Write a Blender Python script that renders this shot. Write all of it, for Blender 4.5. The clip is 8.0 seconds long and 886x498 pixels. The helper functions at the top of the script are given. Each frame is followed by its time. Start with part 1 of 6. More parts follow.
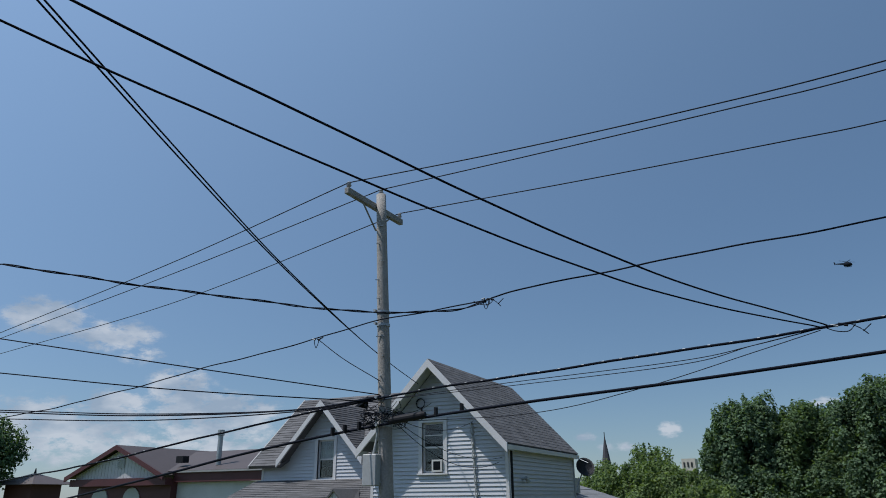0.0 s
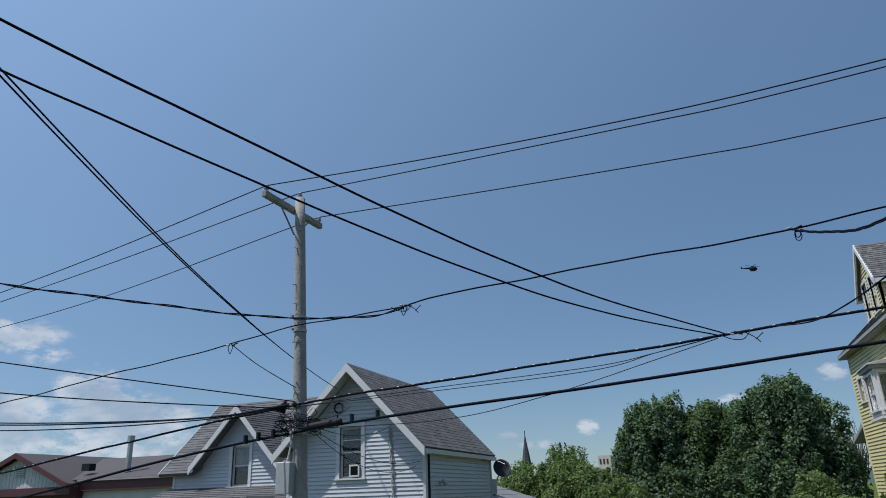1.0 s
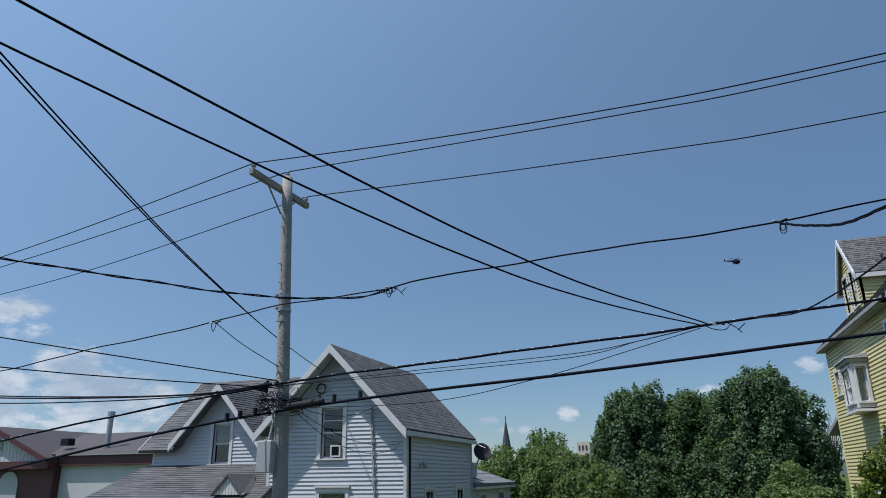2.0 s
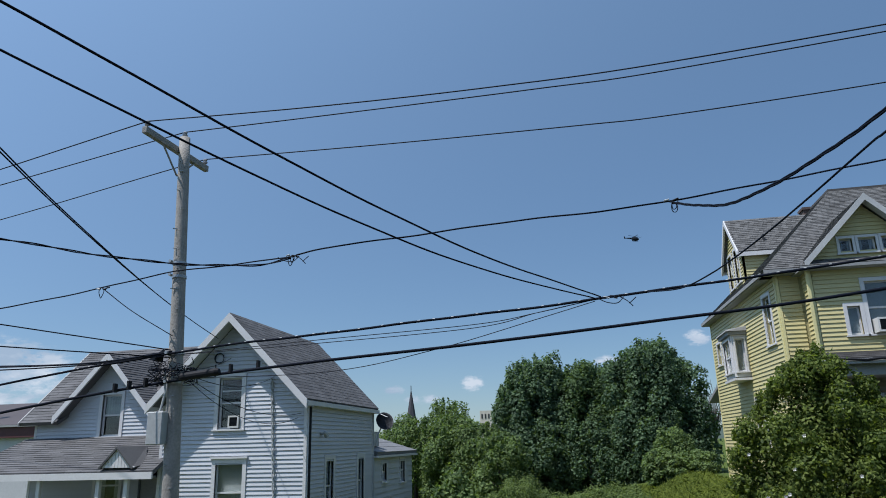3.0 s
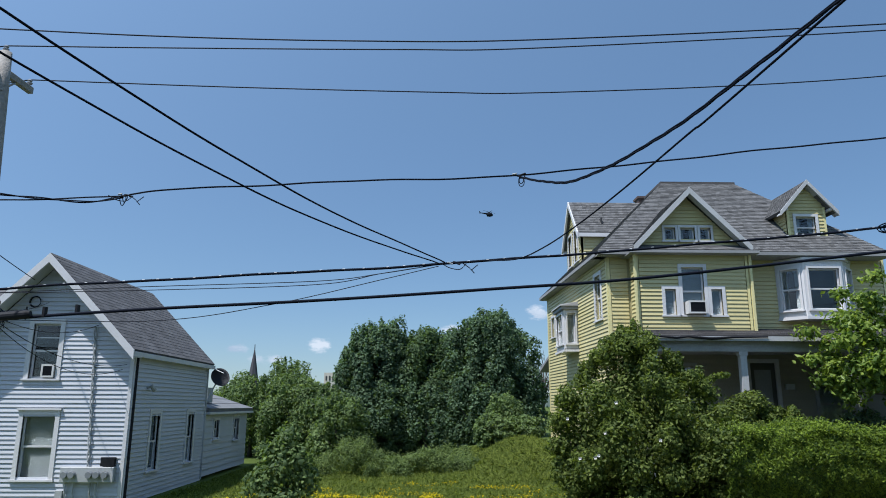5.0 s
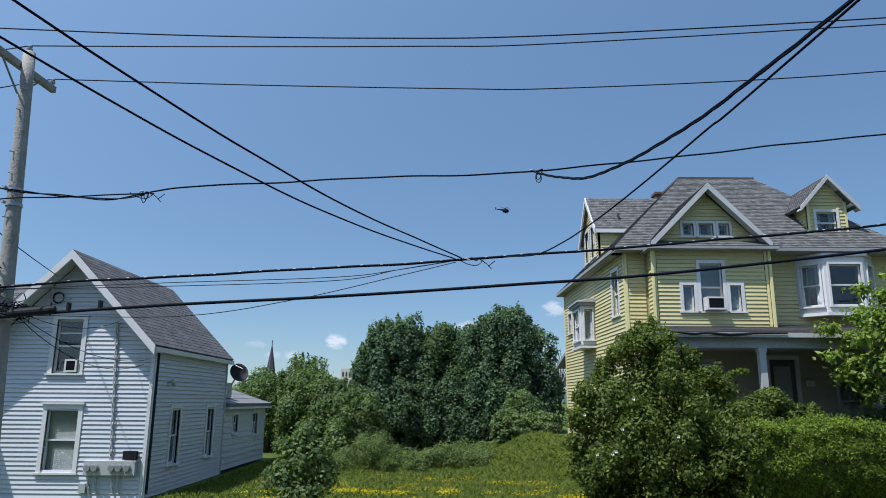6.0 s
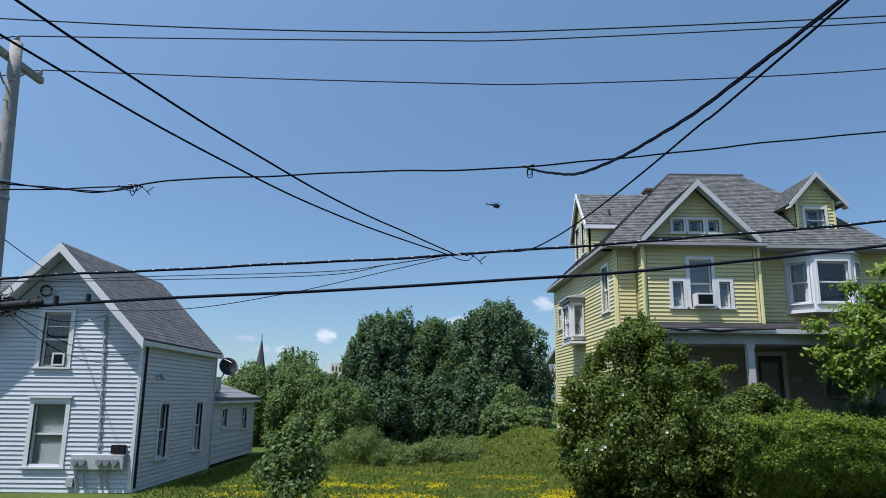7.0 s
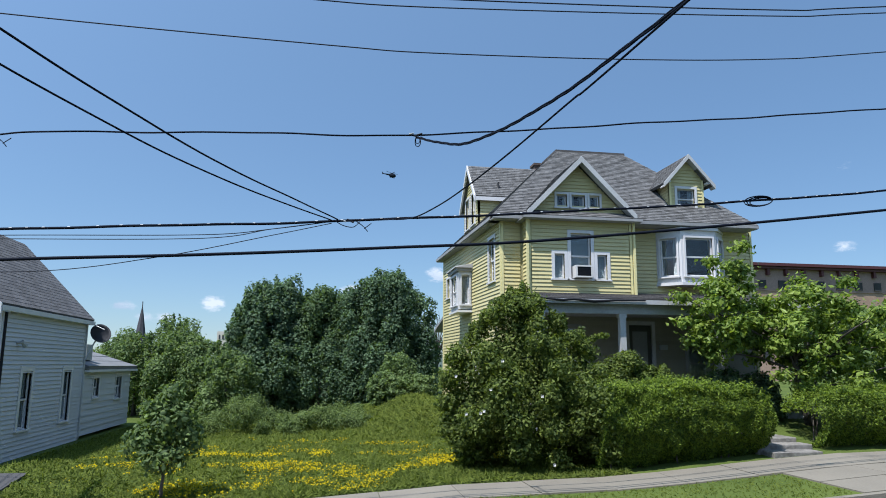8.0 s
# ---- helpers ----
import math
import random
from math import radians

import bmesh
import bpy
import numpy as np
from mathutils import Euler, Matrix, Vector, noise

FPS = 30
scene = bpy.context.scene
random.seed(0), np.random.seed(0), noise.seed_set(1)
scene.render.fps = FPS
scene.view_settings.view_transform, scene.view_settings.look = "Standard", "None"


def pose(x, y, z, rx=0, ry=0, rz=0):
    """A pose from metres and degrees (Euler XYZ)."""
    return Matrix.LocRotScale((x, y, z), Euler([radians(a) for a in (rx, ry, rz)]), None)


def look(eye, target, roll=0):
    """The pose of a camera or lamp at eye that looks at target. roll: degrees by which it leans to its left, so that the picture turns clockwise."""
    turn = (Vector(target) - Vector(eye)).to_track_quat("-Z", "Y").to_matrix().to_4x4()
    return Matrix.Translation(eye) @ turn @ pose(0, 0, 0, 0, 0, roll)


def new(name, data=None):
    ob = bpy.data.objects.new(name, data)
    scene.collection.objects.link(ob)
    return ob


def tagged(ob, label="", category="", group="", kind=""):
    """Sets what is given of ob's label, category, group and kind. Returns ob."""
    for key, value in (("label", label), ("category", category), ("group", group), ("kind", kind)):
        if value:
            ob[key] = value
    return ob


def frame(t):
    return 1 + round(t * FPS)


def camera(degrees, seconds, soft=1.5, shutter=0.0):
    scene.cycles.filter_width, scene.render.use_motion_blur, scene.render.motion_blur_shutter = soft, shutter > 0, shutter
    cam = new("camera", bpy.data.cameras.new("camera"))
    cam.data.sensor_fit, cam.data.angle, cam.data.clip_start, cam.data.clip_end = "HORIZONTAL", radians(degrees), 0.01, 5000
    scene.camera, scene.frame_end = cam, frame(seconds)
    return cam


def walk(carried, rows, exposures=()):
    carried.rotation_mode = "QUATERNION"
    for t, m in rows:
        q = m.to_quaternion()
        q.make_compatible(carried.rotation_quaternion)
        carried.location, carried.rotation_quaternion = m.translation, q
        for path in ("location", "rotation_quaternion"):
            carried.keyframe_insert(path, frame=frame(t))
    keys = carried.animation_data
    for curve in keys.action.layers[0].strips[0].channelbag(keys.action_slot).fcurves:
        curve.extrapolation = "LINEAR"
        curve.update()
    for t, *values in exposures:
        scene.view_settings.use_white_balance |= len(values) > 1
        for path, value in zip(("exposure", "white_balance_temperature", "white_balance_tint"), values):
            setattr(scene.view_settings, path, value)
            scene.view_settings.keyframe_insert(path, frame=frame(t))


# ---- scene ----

cam = camera(65.4, 8.0, soft=0.95)
ROWS = [
    (0.0, -0.135, -0.078, 2.436, 26.49, 19.73, -0.56),
    (0.2, -0.069, -0.084, 2.454, 23.41, 19.86, -2.15),
    (0.3, -0.040, -0.087, 2.466, 20.66, 20.12, -2.20),
    (0.4, -0.017, -0.090, 2.477, 19.92, 20.24, -2.70),
    (0.5, 0.002, -0.083, 2.494, 19.12, 20.42, -2.39),
    (1.0, 0.035, -0.101, 2.536, 19.96, 19.60, -1.95),
    (1.2, 0.007, -0.093, 2.512, 19.90, 18.69, -0.93),
    (2.5, 0.033, -0.048, 2.524, 16.81, 18.04, -1.40),
    (3.0, 0.101, 0.018, 2.522, 11.05, 15.76, -1.51),
    (3.5, 0.171, 0.032, 2.553, 5.78, 14.12, -2.01),
    (4.0, 0.241, 0.045, 2.493, 1.53, 13.28, -2.05),
    (4.5, 0.318, 0.050, 2.471, -1.01, 13.35, -0.09),
    (4.7, 0.273, 0.111, 2.456, -1.25, 13.08, 0.13),
    (6.0, 0.220, 0.063, 2.425, 0.23, 12.43, 0.39),
    (6.5, 0.231, 0.077, 2.442, 0.63, 12.28, 0.20),
    (7.0, 0.219, 0.075, 2.430, -0.56, 12.01, 0.56),
    (7.5, 0.282, 0.093, 2.446, -5.35, 11.03, 0.49),
    (8.0, 0.379, 0.054, 2.389, -9.46, 9.58, 0.37),
]
walk(cam, [(t, pose(x, y, z, 90 + pitch, 0, yaw) @ pose(0, 0, 0, 0, 0, roll)) for t, x, y, z, yaw, pitch, roll in ROWS],
     exposures=[(0.0, -0.02, 6400, 12), (1.2, 0.16, 6400, 12), (2.5, 0.22, 6350, 12), (3.0, 0.30, 6300, 12), (4.5, 0.48, 6250, 12), (7.0, 0.56, 6250, 12), (8.0, 0.72, 6250, 12)])

# ---- daylight ----
TO_SUN = Vector((-0.75, -0.55, 1.76)).normalized()
SUN_EL = math.asin(TO_SUN.z)
SUN_ROT = math.atan2(TO_SUN.x, TO_SUN.y)
sun = new("sun", bpy.data.lights.new("sun", "SUN"))
sun.data.energy, sun.data.angle, sun.data.color = 4.3, radians(0.5), (1.0, 0.965, 0.925)
sun.matrix_world = look(TO_SUN * 60, (0, 0, 0))

world = bpy.data.worlds.new("world")
scene.world = world
world.use_nodes = True
wt = world.node_tree
for n in list(wt.nodes):
    wt.nodes.remove(n)


def nd(tree, kind, operation="", data_type="", blend_type="", interpolation_type=""):
    n = tree.nodes.new(kind)
    if operation:
        n.operation = operation
    if data_type:
        n.data_type = data_type
    if blend_type:
        n.blend_type = blend_type
    if interpolation_type:
        n.interpolation_type = interpolation_type
    return n


def vmath(tree, op, a, b=None):
    n = nd(tree, "ShaderNodeMath", operation=op)
    for i, v in enumerate((a, b)):
        if v is None:
            continue
        if isinstance(v, (int, float)):
            n.inputs[i].default_value = v
        else:
            tree.links.new(v, n.inputs[i])
    return n.outputs[0]


def build_sky():
    sky = nd(wt, "ShaderNodeTexSky")
    sky.sky_type, sky.sun_disc = "NISHITA", False
    sky.sun_elevation, sky.sun_rotation = SUN_EL, SUN_ROT
    sky.air_density, sky.dust_density, sky.ozone_density, sky.altitude = 1.0, 0.25, 3.0, 200
    coord = nd(wt, "ShaderNodeTexCoord")
    # low cumulus: soft banks in the directions where they stand, broken up by noise
    noise_t = nd(wt, "ShaderNodeTexNoise")
    noise_t.inputs["Scale"].default_value, noise_t.inputs["Detail"].default_value = 34.0, 8.0
    noise_t.inputs["Roughness"].default_value = 0.66
    stretch = nd(wt, "ShaderNodeMapping")
    stretch.inputs["Scale"].default_value = (1.0, 1.0, 2.2)
    wt.links.new(coord.outputs["Generated"], stretch.inputs["Vector"])
    wt.links.new(stretch.outputs[0], noise_t.inputs["Vector"])
    total = None
    # azimuth, elevation, width, height in degrees, strength
    banks = [(-57, 12.5, 3.5, 1.6, 0.85), (-52.5, 11.6, 4, 1.4, 0.75), (-50.5, 10.4, 2.5, 1.2, 0.55), (-47.2, 8.0, 2.6, 1.9, 1.0), (-44.5, 6.2, 6, 2.0, 0.85), (-41.5, 6.4, 2.0, 1.0, 0.9),
             (-51.5, 6.6, 3, 1.3, 0.8), (-56, 4.6, 8, 2.6, 0.85), (-46, 4.0, 8, 2.2, 0.7), (-35, 2.5, 7, 1.6, 0.6), (-8.9, 4.7, 1.3, 0.75, 1.0), (-15.4, 4.3, 1.3, 0.5, 0.85), (-13.0, 3.5, 2.2, 0.6, 0.7),
             (8.9, 7.4, 1.3, 0.75, 1.0), (2.0, 6.0, 2.2, 0.7, 0.85), (40.1, 8.6, 1.4, 0.6, 0.7), (39.8, 14.3, 2.6, 0.8, 0.45), (-5, 2.5, 5, 0.7, 0.5),
             (110, 6, 30, 4, 0.8), (200, 7, 40, 4, 0.8), (-110, 6, 30, 4, 0.8)]
    sep = nd(wt, "ShaderNodeSeparateXYZ")
    wt.links.new(coord.outputs["Generated"], sep.inputs[0])
    az = vmath(wt, "ARCTAN2", sep.outputs[0], sep.outputs[1])
    el = vmath(wt, "ARCSINE", sep.outputs[2])
    for a, e, w_, h_, s_ in banks:
        s_ = 1.3 * s_ if a < -30 else s_
        a = a - 360 if a > 180 else a
        da = vmath(wt, "POWER", vmath(wt, "MULTIPLY", vmath(wt, "SUBTRACT", az, radians(a)), 1 / radians(w_)), 2.0)
        de = vmath(wt, "POWER", vmath(wt, "ABSOLUTE", vmath(wt, "MULTIPLY", vmath(wt, "SUBTRACT", el, radians(e)), 1 / radians(h_))), 2.0)
        g = vmath(wt, "MULTIPLY", vmath(wt, "EXPONENT", vmath(wt, "MULTIPLY", vmath(wt, "ADD", da, de), -1.0)), s_)
        total = g if total is None else vmath(wt, "MAXIMUM", total, g)
    ramp = nd(wt, "ShaderNodeMapRange", interpolation_type="SMOOTHSTEP")
    ramp.inputs["From Min"].default_value, ramp.inputs["From Max"].default_value = 0.29, 0.70
    ramp.inputs["To Max"].default_value = 0.85
    wt.links.new(vmath(wt, "MULTIPLY", total, vmath(wt, "SUBTRACT", vmath(wt, "MULTIPLY", noise_t.outputs["Fac"], 2.3), 0.42)), ramp.inputs["Value"])
    puff = nd(wt, "ShaderNodeTexNoise")
    puff.inputs["Scale"].default_value, puff.inputs["Detail"].default_value = 16.0, 5.0
    wt.links.new(stretch.outputs[0], puff.inputs["Vector"])
    shade = nd(wt, "ShaderNodeMix", data_type="RGBA")
    shade.inputs["A"].default_value, shade.inputs["B"].default_value = CLOUD_DARK, CLOUD_LIGHT
    lit = nd(wt, "ShaderNodeMapRange")
    lit.inputs["From Min"].default_value, lit.inputs["From Max"].default_value = 0.38, 0.62
    wt.links.new(puff.outputs["Fac"], lit.inputs["Value"])
    wt.links.new(lit.outputs[0], shade.inputs["Factor"])
    tint = nd(wt, "ShaderNodeMix", data_type="RGBA", blend_type="MULTIPLY")
    tint.inputs["Factor"].default_value = 1.0
    tint.inputs["B"].default_value = SKY_TINT
    wt.links.new(sky.outputs[0], tint.inputs["A"])
    mix = nd(wt, "ShaderNodeMix", data_type="RGBA")
    wt.links.new(ramp.outputs[0], mix.inputs["Factor"])
    # summer haze: an even veil, and a broad glow towards the sun
    veil = nd(wt, "ShaderNodeMix", data_type="RGBA")
    veil.inputs["Factor"].default_value, veil.inputs["B"].default_value = 0.5, HAZE
    wt.links.new(tint.outputs["Result"], veil.inputs["A"])
    dot = nd(wt, "ShaderNodeVectorMath", operation="DOT_PRODUCT")
    wt.links.new(coord.outputs["Generated"], dot.inputs[0])
    dot.inputs[1].default_value = TO_SUN
    half = vmath(wt, "MAXIMUM", vmath(wt, "ADD", vmath(wt, "MULTIPLY", dot.outputs["Value"], 0.5), 0.5), 0.0)
    glow = nd(wt, "ShaderNodeMix", data_type="RGBA", blend_type="ADD")
    glow.inputs["B"].default_value = GLOW
    wt.links.new(vmath(wt, "POWER", half, 4.0), glow.inputs["Factor"])
    wt.links.new(veil.outputs["Result"], glow.inputs["A"])
    wt.links.new(glow.outputs["Result"], mix.inputs["A"])
    wt.links.new(shade.outputs["Result"], mix.inputs["B"])
    bg = nd(wt, "ShaderNodeBackground")
    bg.inputs["Strength"].default_value = SKY_STRENGTH
    out = nd(wt, "ShaderNodeOutputWorld")
    wt.links.new(mix.outputs["Result"], bg.inputs["Color"])
    wt.links.new(bg.outputs[0], out.inputs["Surface"])


SKY_STRENGTH = 0.106
SKY_TINT = (0.90, 0.98, 1.0, 1)
HAZE, GLOW = (0.62, 1.25, 2.15, 1), (2.65, 3.85, 5.5, 1)
CLOUD_DARK, CLOUD_LIGHT = (2.9, 3.7, 4.7, 1), (5.2, 5.7, 6.3, 1)
build_sky()

# ---- materials ----


def material(name, colour, rough=0.6, metal=0.0, vary=0.12, grain=30.0, stain=1.2, bump=0.15, spec=0.5, second=None, per_piece=0.0, island=False, bump_scale=None):
    """A surface with fine grain, broad stains and relief, in metres of the world."""
    m = bpy.data.materials.new(name)
    m.use_nodes = True
    t = m.node_tree
    b = t.nodes["Principled BSDF"]
    b.inputs["Roughness"].default_value, b.inputs["Metallic"].default_value = rough, metal
    b.inputs["Specular IOR Level"].default_value = spec
    geo = nd(t, "ShaderNodeNewGeometry")
    fine, broad = nd(t, "ShaderNodeTexNoise"), nd(t, "ShaderNodeTexNoise")
    for n, s, d in ((fine, grain, 5), (broad, stain, 6)):
        n.inputs["Scale"].default_value, n.inputs["Detail"].default_value = s, d
        t.links.new(geo.outputs["Position"], n.inputs["Vector"])
    amount = vmath(t, "ADD", vmath(t, "MULTIPLY", fine.outputs["Fac"], 0.45), vmath(t, "MULTIPLY", broad.outputs["Fac"], 0.55))
    if per_piece:
        if island:
            rnd = geo.outputs["Random Per Island"]
        else:
            rnd = nd(t, "ShaderNodeObjectInfo").outputs["Random"]
        amount = vmath(t, "ADD", amount, vmath(t, "MULTIPLY", vmath(t, "SUBTRACT", rnd, 0.5), per_piece))
    mix = nd(t, "ShaderNodeMix", data_type="RGBA")
    span = nd(t, "ShaderNodeMapRange")
    span.inputs["From Min"].default_value, span.inputs["From Max"].default_value = 0.3, 0.7
    t.links.new(amount, span.inputs["Value"])
    t.links.new(span.outputs[0], mix.inputs["Factor"])
    dark = second or tuple(c * (1 - 1.6 * vary) for c in colour)
    mix.inputs["A"].default_value = (*dark, 1)
    mix.inputs["B"].default_value = (*[min(1, c * (1 + 0.6 * vary)) for c in colour], 1)
    t.links.new(mix.outputs["Result"], b.inputs["Base Color"])
    if bump:
        relief = nd(t, "ShaderNodeBump")
        relief.inputs["Strength"].default_value, relief.inputs["Distance"].default_value = bump, 0.02
        t.links.new(fine.outputs["Fac"], relief.inputs["Height"])
        t.links.new(relief.outputs[0], b.inputs["Normal"])
    return m


def leaf_material(name, light, dark, gloss=0.45):
    m = material(name, light, rough=gloss, vary=0.3, grain=3.0, stain=0.6, bump=0, second=dark, per_piece=0.7, island=True, spec=0.14)
    t = m.node_tree
    b = t.nodes["Principled BSDF"]
    see = nd(t, "ShaderNodeBsdfTranslucent")
    src = b.inputs["Base Color"].links[0].from_socket
    warm = nd(t, "ShaderNodeMix", data_type="RGBA", blend_type="MULTIPLY")
    warm.inputs["Factor"].default_value = 1.0
    warm.inputs["B"].default_value = (1.3, 1.35, 0.5, 1)
    t.links.new(src, warm.inputs["A"])
    t.links.new(warm.outputs["Result"], see.inputs["Color"])
    mix = nd(t, "ShaderNodeMixShader")
    mix.inputs[0].default_value = 0.42
    t.links.new(b.outputs[0], mix.inputs[1])
    t.links.new(see.outputs[0], mix.inputs[2])
    t.links.new(mix.outputs[0], t.nodes["Material Output"].inputs["Surface"])
    return m


def glass_material():
    m = bpy.data.materials.new("window glass")
    m.use_nodes = True
    b = m.node_tree.nodes["Principled BSDF"]
    b.inputs["Base Color"].default_value = (0.75, 0.82, 0.84, 1)
    b.inputs["Transmission Weight"].default_value, b.inputs["Roughness"].default_value, b.inputs["IOR"].default_value = 1.0, 0.02, 1.5
    return m


WHITE_SIDING = material("white vinyl siding", (0.46, 0.48, 0.51), rough=0.5, vary=0.05, grain=14, stain=0.8, bump=0.05, per_piece=0.25)
WHITE_SHEATH = material("white sheathing", (0.42, 0.44, 0.47), rough=0.7, vary=0.06, grain=14)
YELLOW_SIDING = material("yellow vinyl siding", (0.505, 0.447, 0.22), rough=0.5, vary=0.06, grain=14, stain=0.7, bump=0.05, per_piece=0.25)
YELLOW_SHEATH = material("yellow sheathing", (0.38, 0.34, 0.17), rough=0.7, vary=0.06, grain=14)
PORCH_SIDING = material("taupe painted siding", (0.26, 0.245, 0.195), rough=0.6, vary=0.08, grain=14, stain=0.8, bump=0.05, per_piece=0.25)
OLD_TRIM = material("greyed white trim", (0.42, 0.43, 0.43), rough=0.55, vary=0.12, grain=20, stain=2.0, bump=0.05)
TRIM = material("white painted trim", (0.58, 0.58, 0.58), rough=0.45, vary=0.07, grain=20, stain=2.0, bump=0.05)
GREY_TRIM = material("weathered grey trim and soffit shade", (0.27, 0.275, 0.275), rough=0.6, vary=0.15, grain=20, stain=2.0)
SHINGLE_BROWN = material("weathered grey-brown shingles", (0.118, 0.118, 0.121), rough=0.9, vary=0.2, grain=22, stain=1.1, bump=0.5, per_piece=0.3, island=True, spec=0.25)
SHINGLE_GREY = material("grey asphalt shingles", (0.122, 0.123, 0.122), rough=0.9, vary=0.26, grain=30, stain=3.5, bump=0.6, per_piece=0.42, island=True, spec=0.25)
GLASS = glass_material()
# near-black colour stands in for the unlit rooms behind window openings
DARK_ROOM = material("painted room darkness", (0.03, 0.032, 0.035), rough=0.9, vary=0.2, grain=3, bump=0)
CURTAIN = material("pale curtain", (0.45, 0.46, 0.46), rough=0.9, vary=0.15, grain=8, stain=6, bump=0.2)
BLIND = material("grey window blind", (0.30, 0.32, 0.33), rough=0.9, vary=0.08, grain=8, stain=3, bump=0)
POLE_WOOD = material("weathered grey pole wood", (0.30, 0.285, 0.26), rough=0.85, vary=0.25, grain=25, stain=3, bump=0.6)
ARM_WOOD = material("weathered grey timber", (0.27, 0.26, 0.24), rough=0.85, vary=0.25, grain=25, stain=3, bump=0.5)
BLACK_CABLE = material("black cable sheath", (0.005, 0.008, 0.016), rough=0.8, vary=0.2, grain=20, bump=0, spec=0.12)
GREY_CABLE = material("oxidised conductor", (0.012, 0.016, 0.024), rough=0.7, vary=0.2, grain=20, bump=0, spec=0.2)
PORCELAIN = material("grey porcelain", (0.25, 0.26, 0.28), rough=0.25, vary=0.1, grain=20, bump=0)
STEEL = material("galvanised steel", (0.38, 0.40, 0.41), rough=0.45, metal=0.7, vary=0.15, grain=15)
METER_GREY = material("grey meter enclosure paint", (0.36, 0.38, 0.38), rough=0.5, vary=0.12, grain=15)
BLACK_PLASTIC = material("black plastic", (0.012, 0.013, 0.016), rough=0.65, vary=0.2, grain=15, spec=0.2)
AC_WHITE = material("off-white plastic", (0.54, 0.54, 0.52), rough=0.5, vary=0.08, grain=15)
SOIL_GRASS = material("lawn", (0.08, 0.105, 0.024), rough=0.95, vary=0.4, grain=18, stain=0.5, bump=0.8, spec=0.1, second=(0.045, 0.072, 0.016))
GRASS_BLADE = leaf_material("grass blades", (0.13, 0.165, 0.030), (0.09, 0.125, 0.024), 0.7)
WEED_LEAF = leaf_material("weeds", (0.135, 0.185, 0.065), (0.065, 0.10, 0.035), 0.7)
FLOWER = material("yellow petals", (0.36, 0.295, 0.006), rough=0.9, vary=0.15, grain=10, bump=0, spec=0.1)
WHITE_PETAL = material("white petals", (0.72, 0.70, 0.70), rough=0.7, vary=0.08, grain=10, bump=0)
CONCRETE = material("worn concrete", (0.175, 0.158, 0.124), rough=0.9, vary=0.14, grain=25, stain=1.0, bump=0.3, per_piece=0.3)
ASPHALT = material("asphalt", (0.055, 0.055, 0.057), rough=0.92, vary=0.2, grain=40, stain=0.8, bump=0.5)
BARK = material("bark", (0.10, 0.085, 0.07), rough=0.95, vary=0.3, grain=20, stain=4, bump=0.8)
LEAF_MAPLE = leaf_material("deep green leaves", (0.11, 0.17, 0.095), (0.042, 0.075, 0.043), 0.55)
LEAF_WOOD = leaf_material("woodland leaves", (0.105, 0.16, 0.072), (0.045, 0.08, 0.036), 0.55)
LEAF_MID = leaf_material("mid green leaves", (0.145, 0.205, 0.078), (0.065, 0.105, 0.044), 0.55)
LEAF_BUSH = leaf_material("green bush leaves", (0.135, 0.175, 0.042), (0.048, 0.076, 0.02), 0.55)
LEAF_HEDGE = leaf_material("hedge leaves", (0.165, 0.23, 0.032), (0.055, 0.095, 0.018), 0.55)
LEAF_BRIGHT = leaf_material("bright broad leaves", (0.21, 0.28, 0.06), (0.085, 0.14, 0.03), 0.35)
DARK_STEEPLE = material("dark slate", (0.045, 0.045, 0.055), rough=0.8, vary=0.2, grain=3)
RED_PAINT = material("dark red paint", (0.075, 0.018, 0.022), rough=0.6, vary=0.15, grain=12)
BROWN_METAL = material("brown metal roofing", (0.062, 0.047, 0.044), rough=0.6, vary=0.12, grain=6, stain=0.6)
BOARD_WHITE = material("white vertical boards", (0.46, 0.46, 0.47), rough=0.6, vary=0.08, grain=12)
BRICK = material("brown brick", (0.26, 0.185, 0.17), rough=0.9, vary=0.2, grain=6, stain=0.3)
BRICK_TAN = material("tan brick", (0.32, 0.22, 0.16), rough=0.9, vary=0.2, grain=6, stain=0.3)
CHIMNEY_BRICK = material("dark chimney brick", (0.10, 0.07, 0.06), rough=0.9, vary=0.3, grain=12)
PALE_STONE = material("pale stone", (0.50, 0.46, 0.40), rough=0.9, vary=0.1, grain=1)
HELI_PAINT = material("dark helicopter paint", (0.008, 0.012, 0.02), rough=0.8, vary=0.1, grain=1, bump=0, spec=0.1)
FAR_HILL = material("distant wooded hill", (0.06, 0.085, 0.07), rough=1.0, vary=0.25, grain=0.05, stain=0.01, bump=0)
RENDER_WALL = material("plain rendered wall", (0.42, 0.41, 0.39), rough=0.9, vary=0.1, grain=8)
DOOR_DARK = material("dark door paint", (0.05, 0.055, 0.05), rough=0.4, vary=0.15, grain=8)
STONE_STEP = material("worn stone step", (0.21, 0.2, 0.18), rough=0.95, vary=0.4, grain=14, stain=2.5, bump=0.8)

# ---- geometry helpers ----


def mesh_ob(name, verts, faces, mat, parent=None, label="", smooth=False):
    me = bpy.data.meshes.new(name)
    me.from_pydata([tuple(v) for v in verts], [], faces)
    me.materials.append(mat)
    if smooth:
        me.polygons.foreach_set("use_smooth", [True] * len(me.polygons))
    me.update()
    ob = new(name, me)
    if parent is not None:
        ob.parent = parent
    if label:
        ob["label"] = label
    return ob


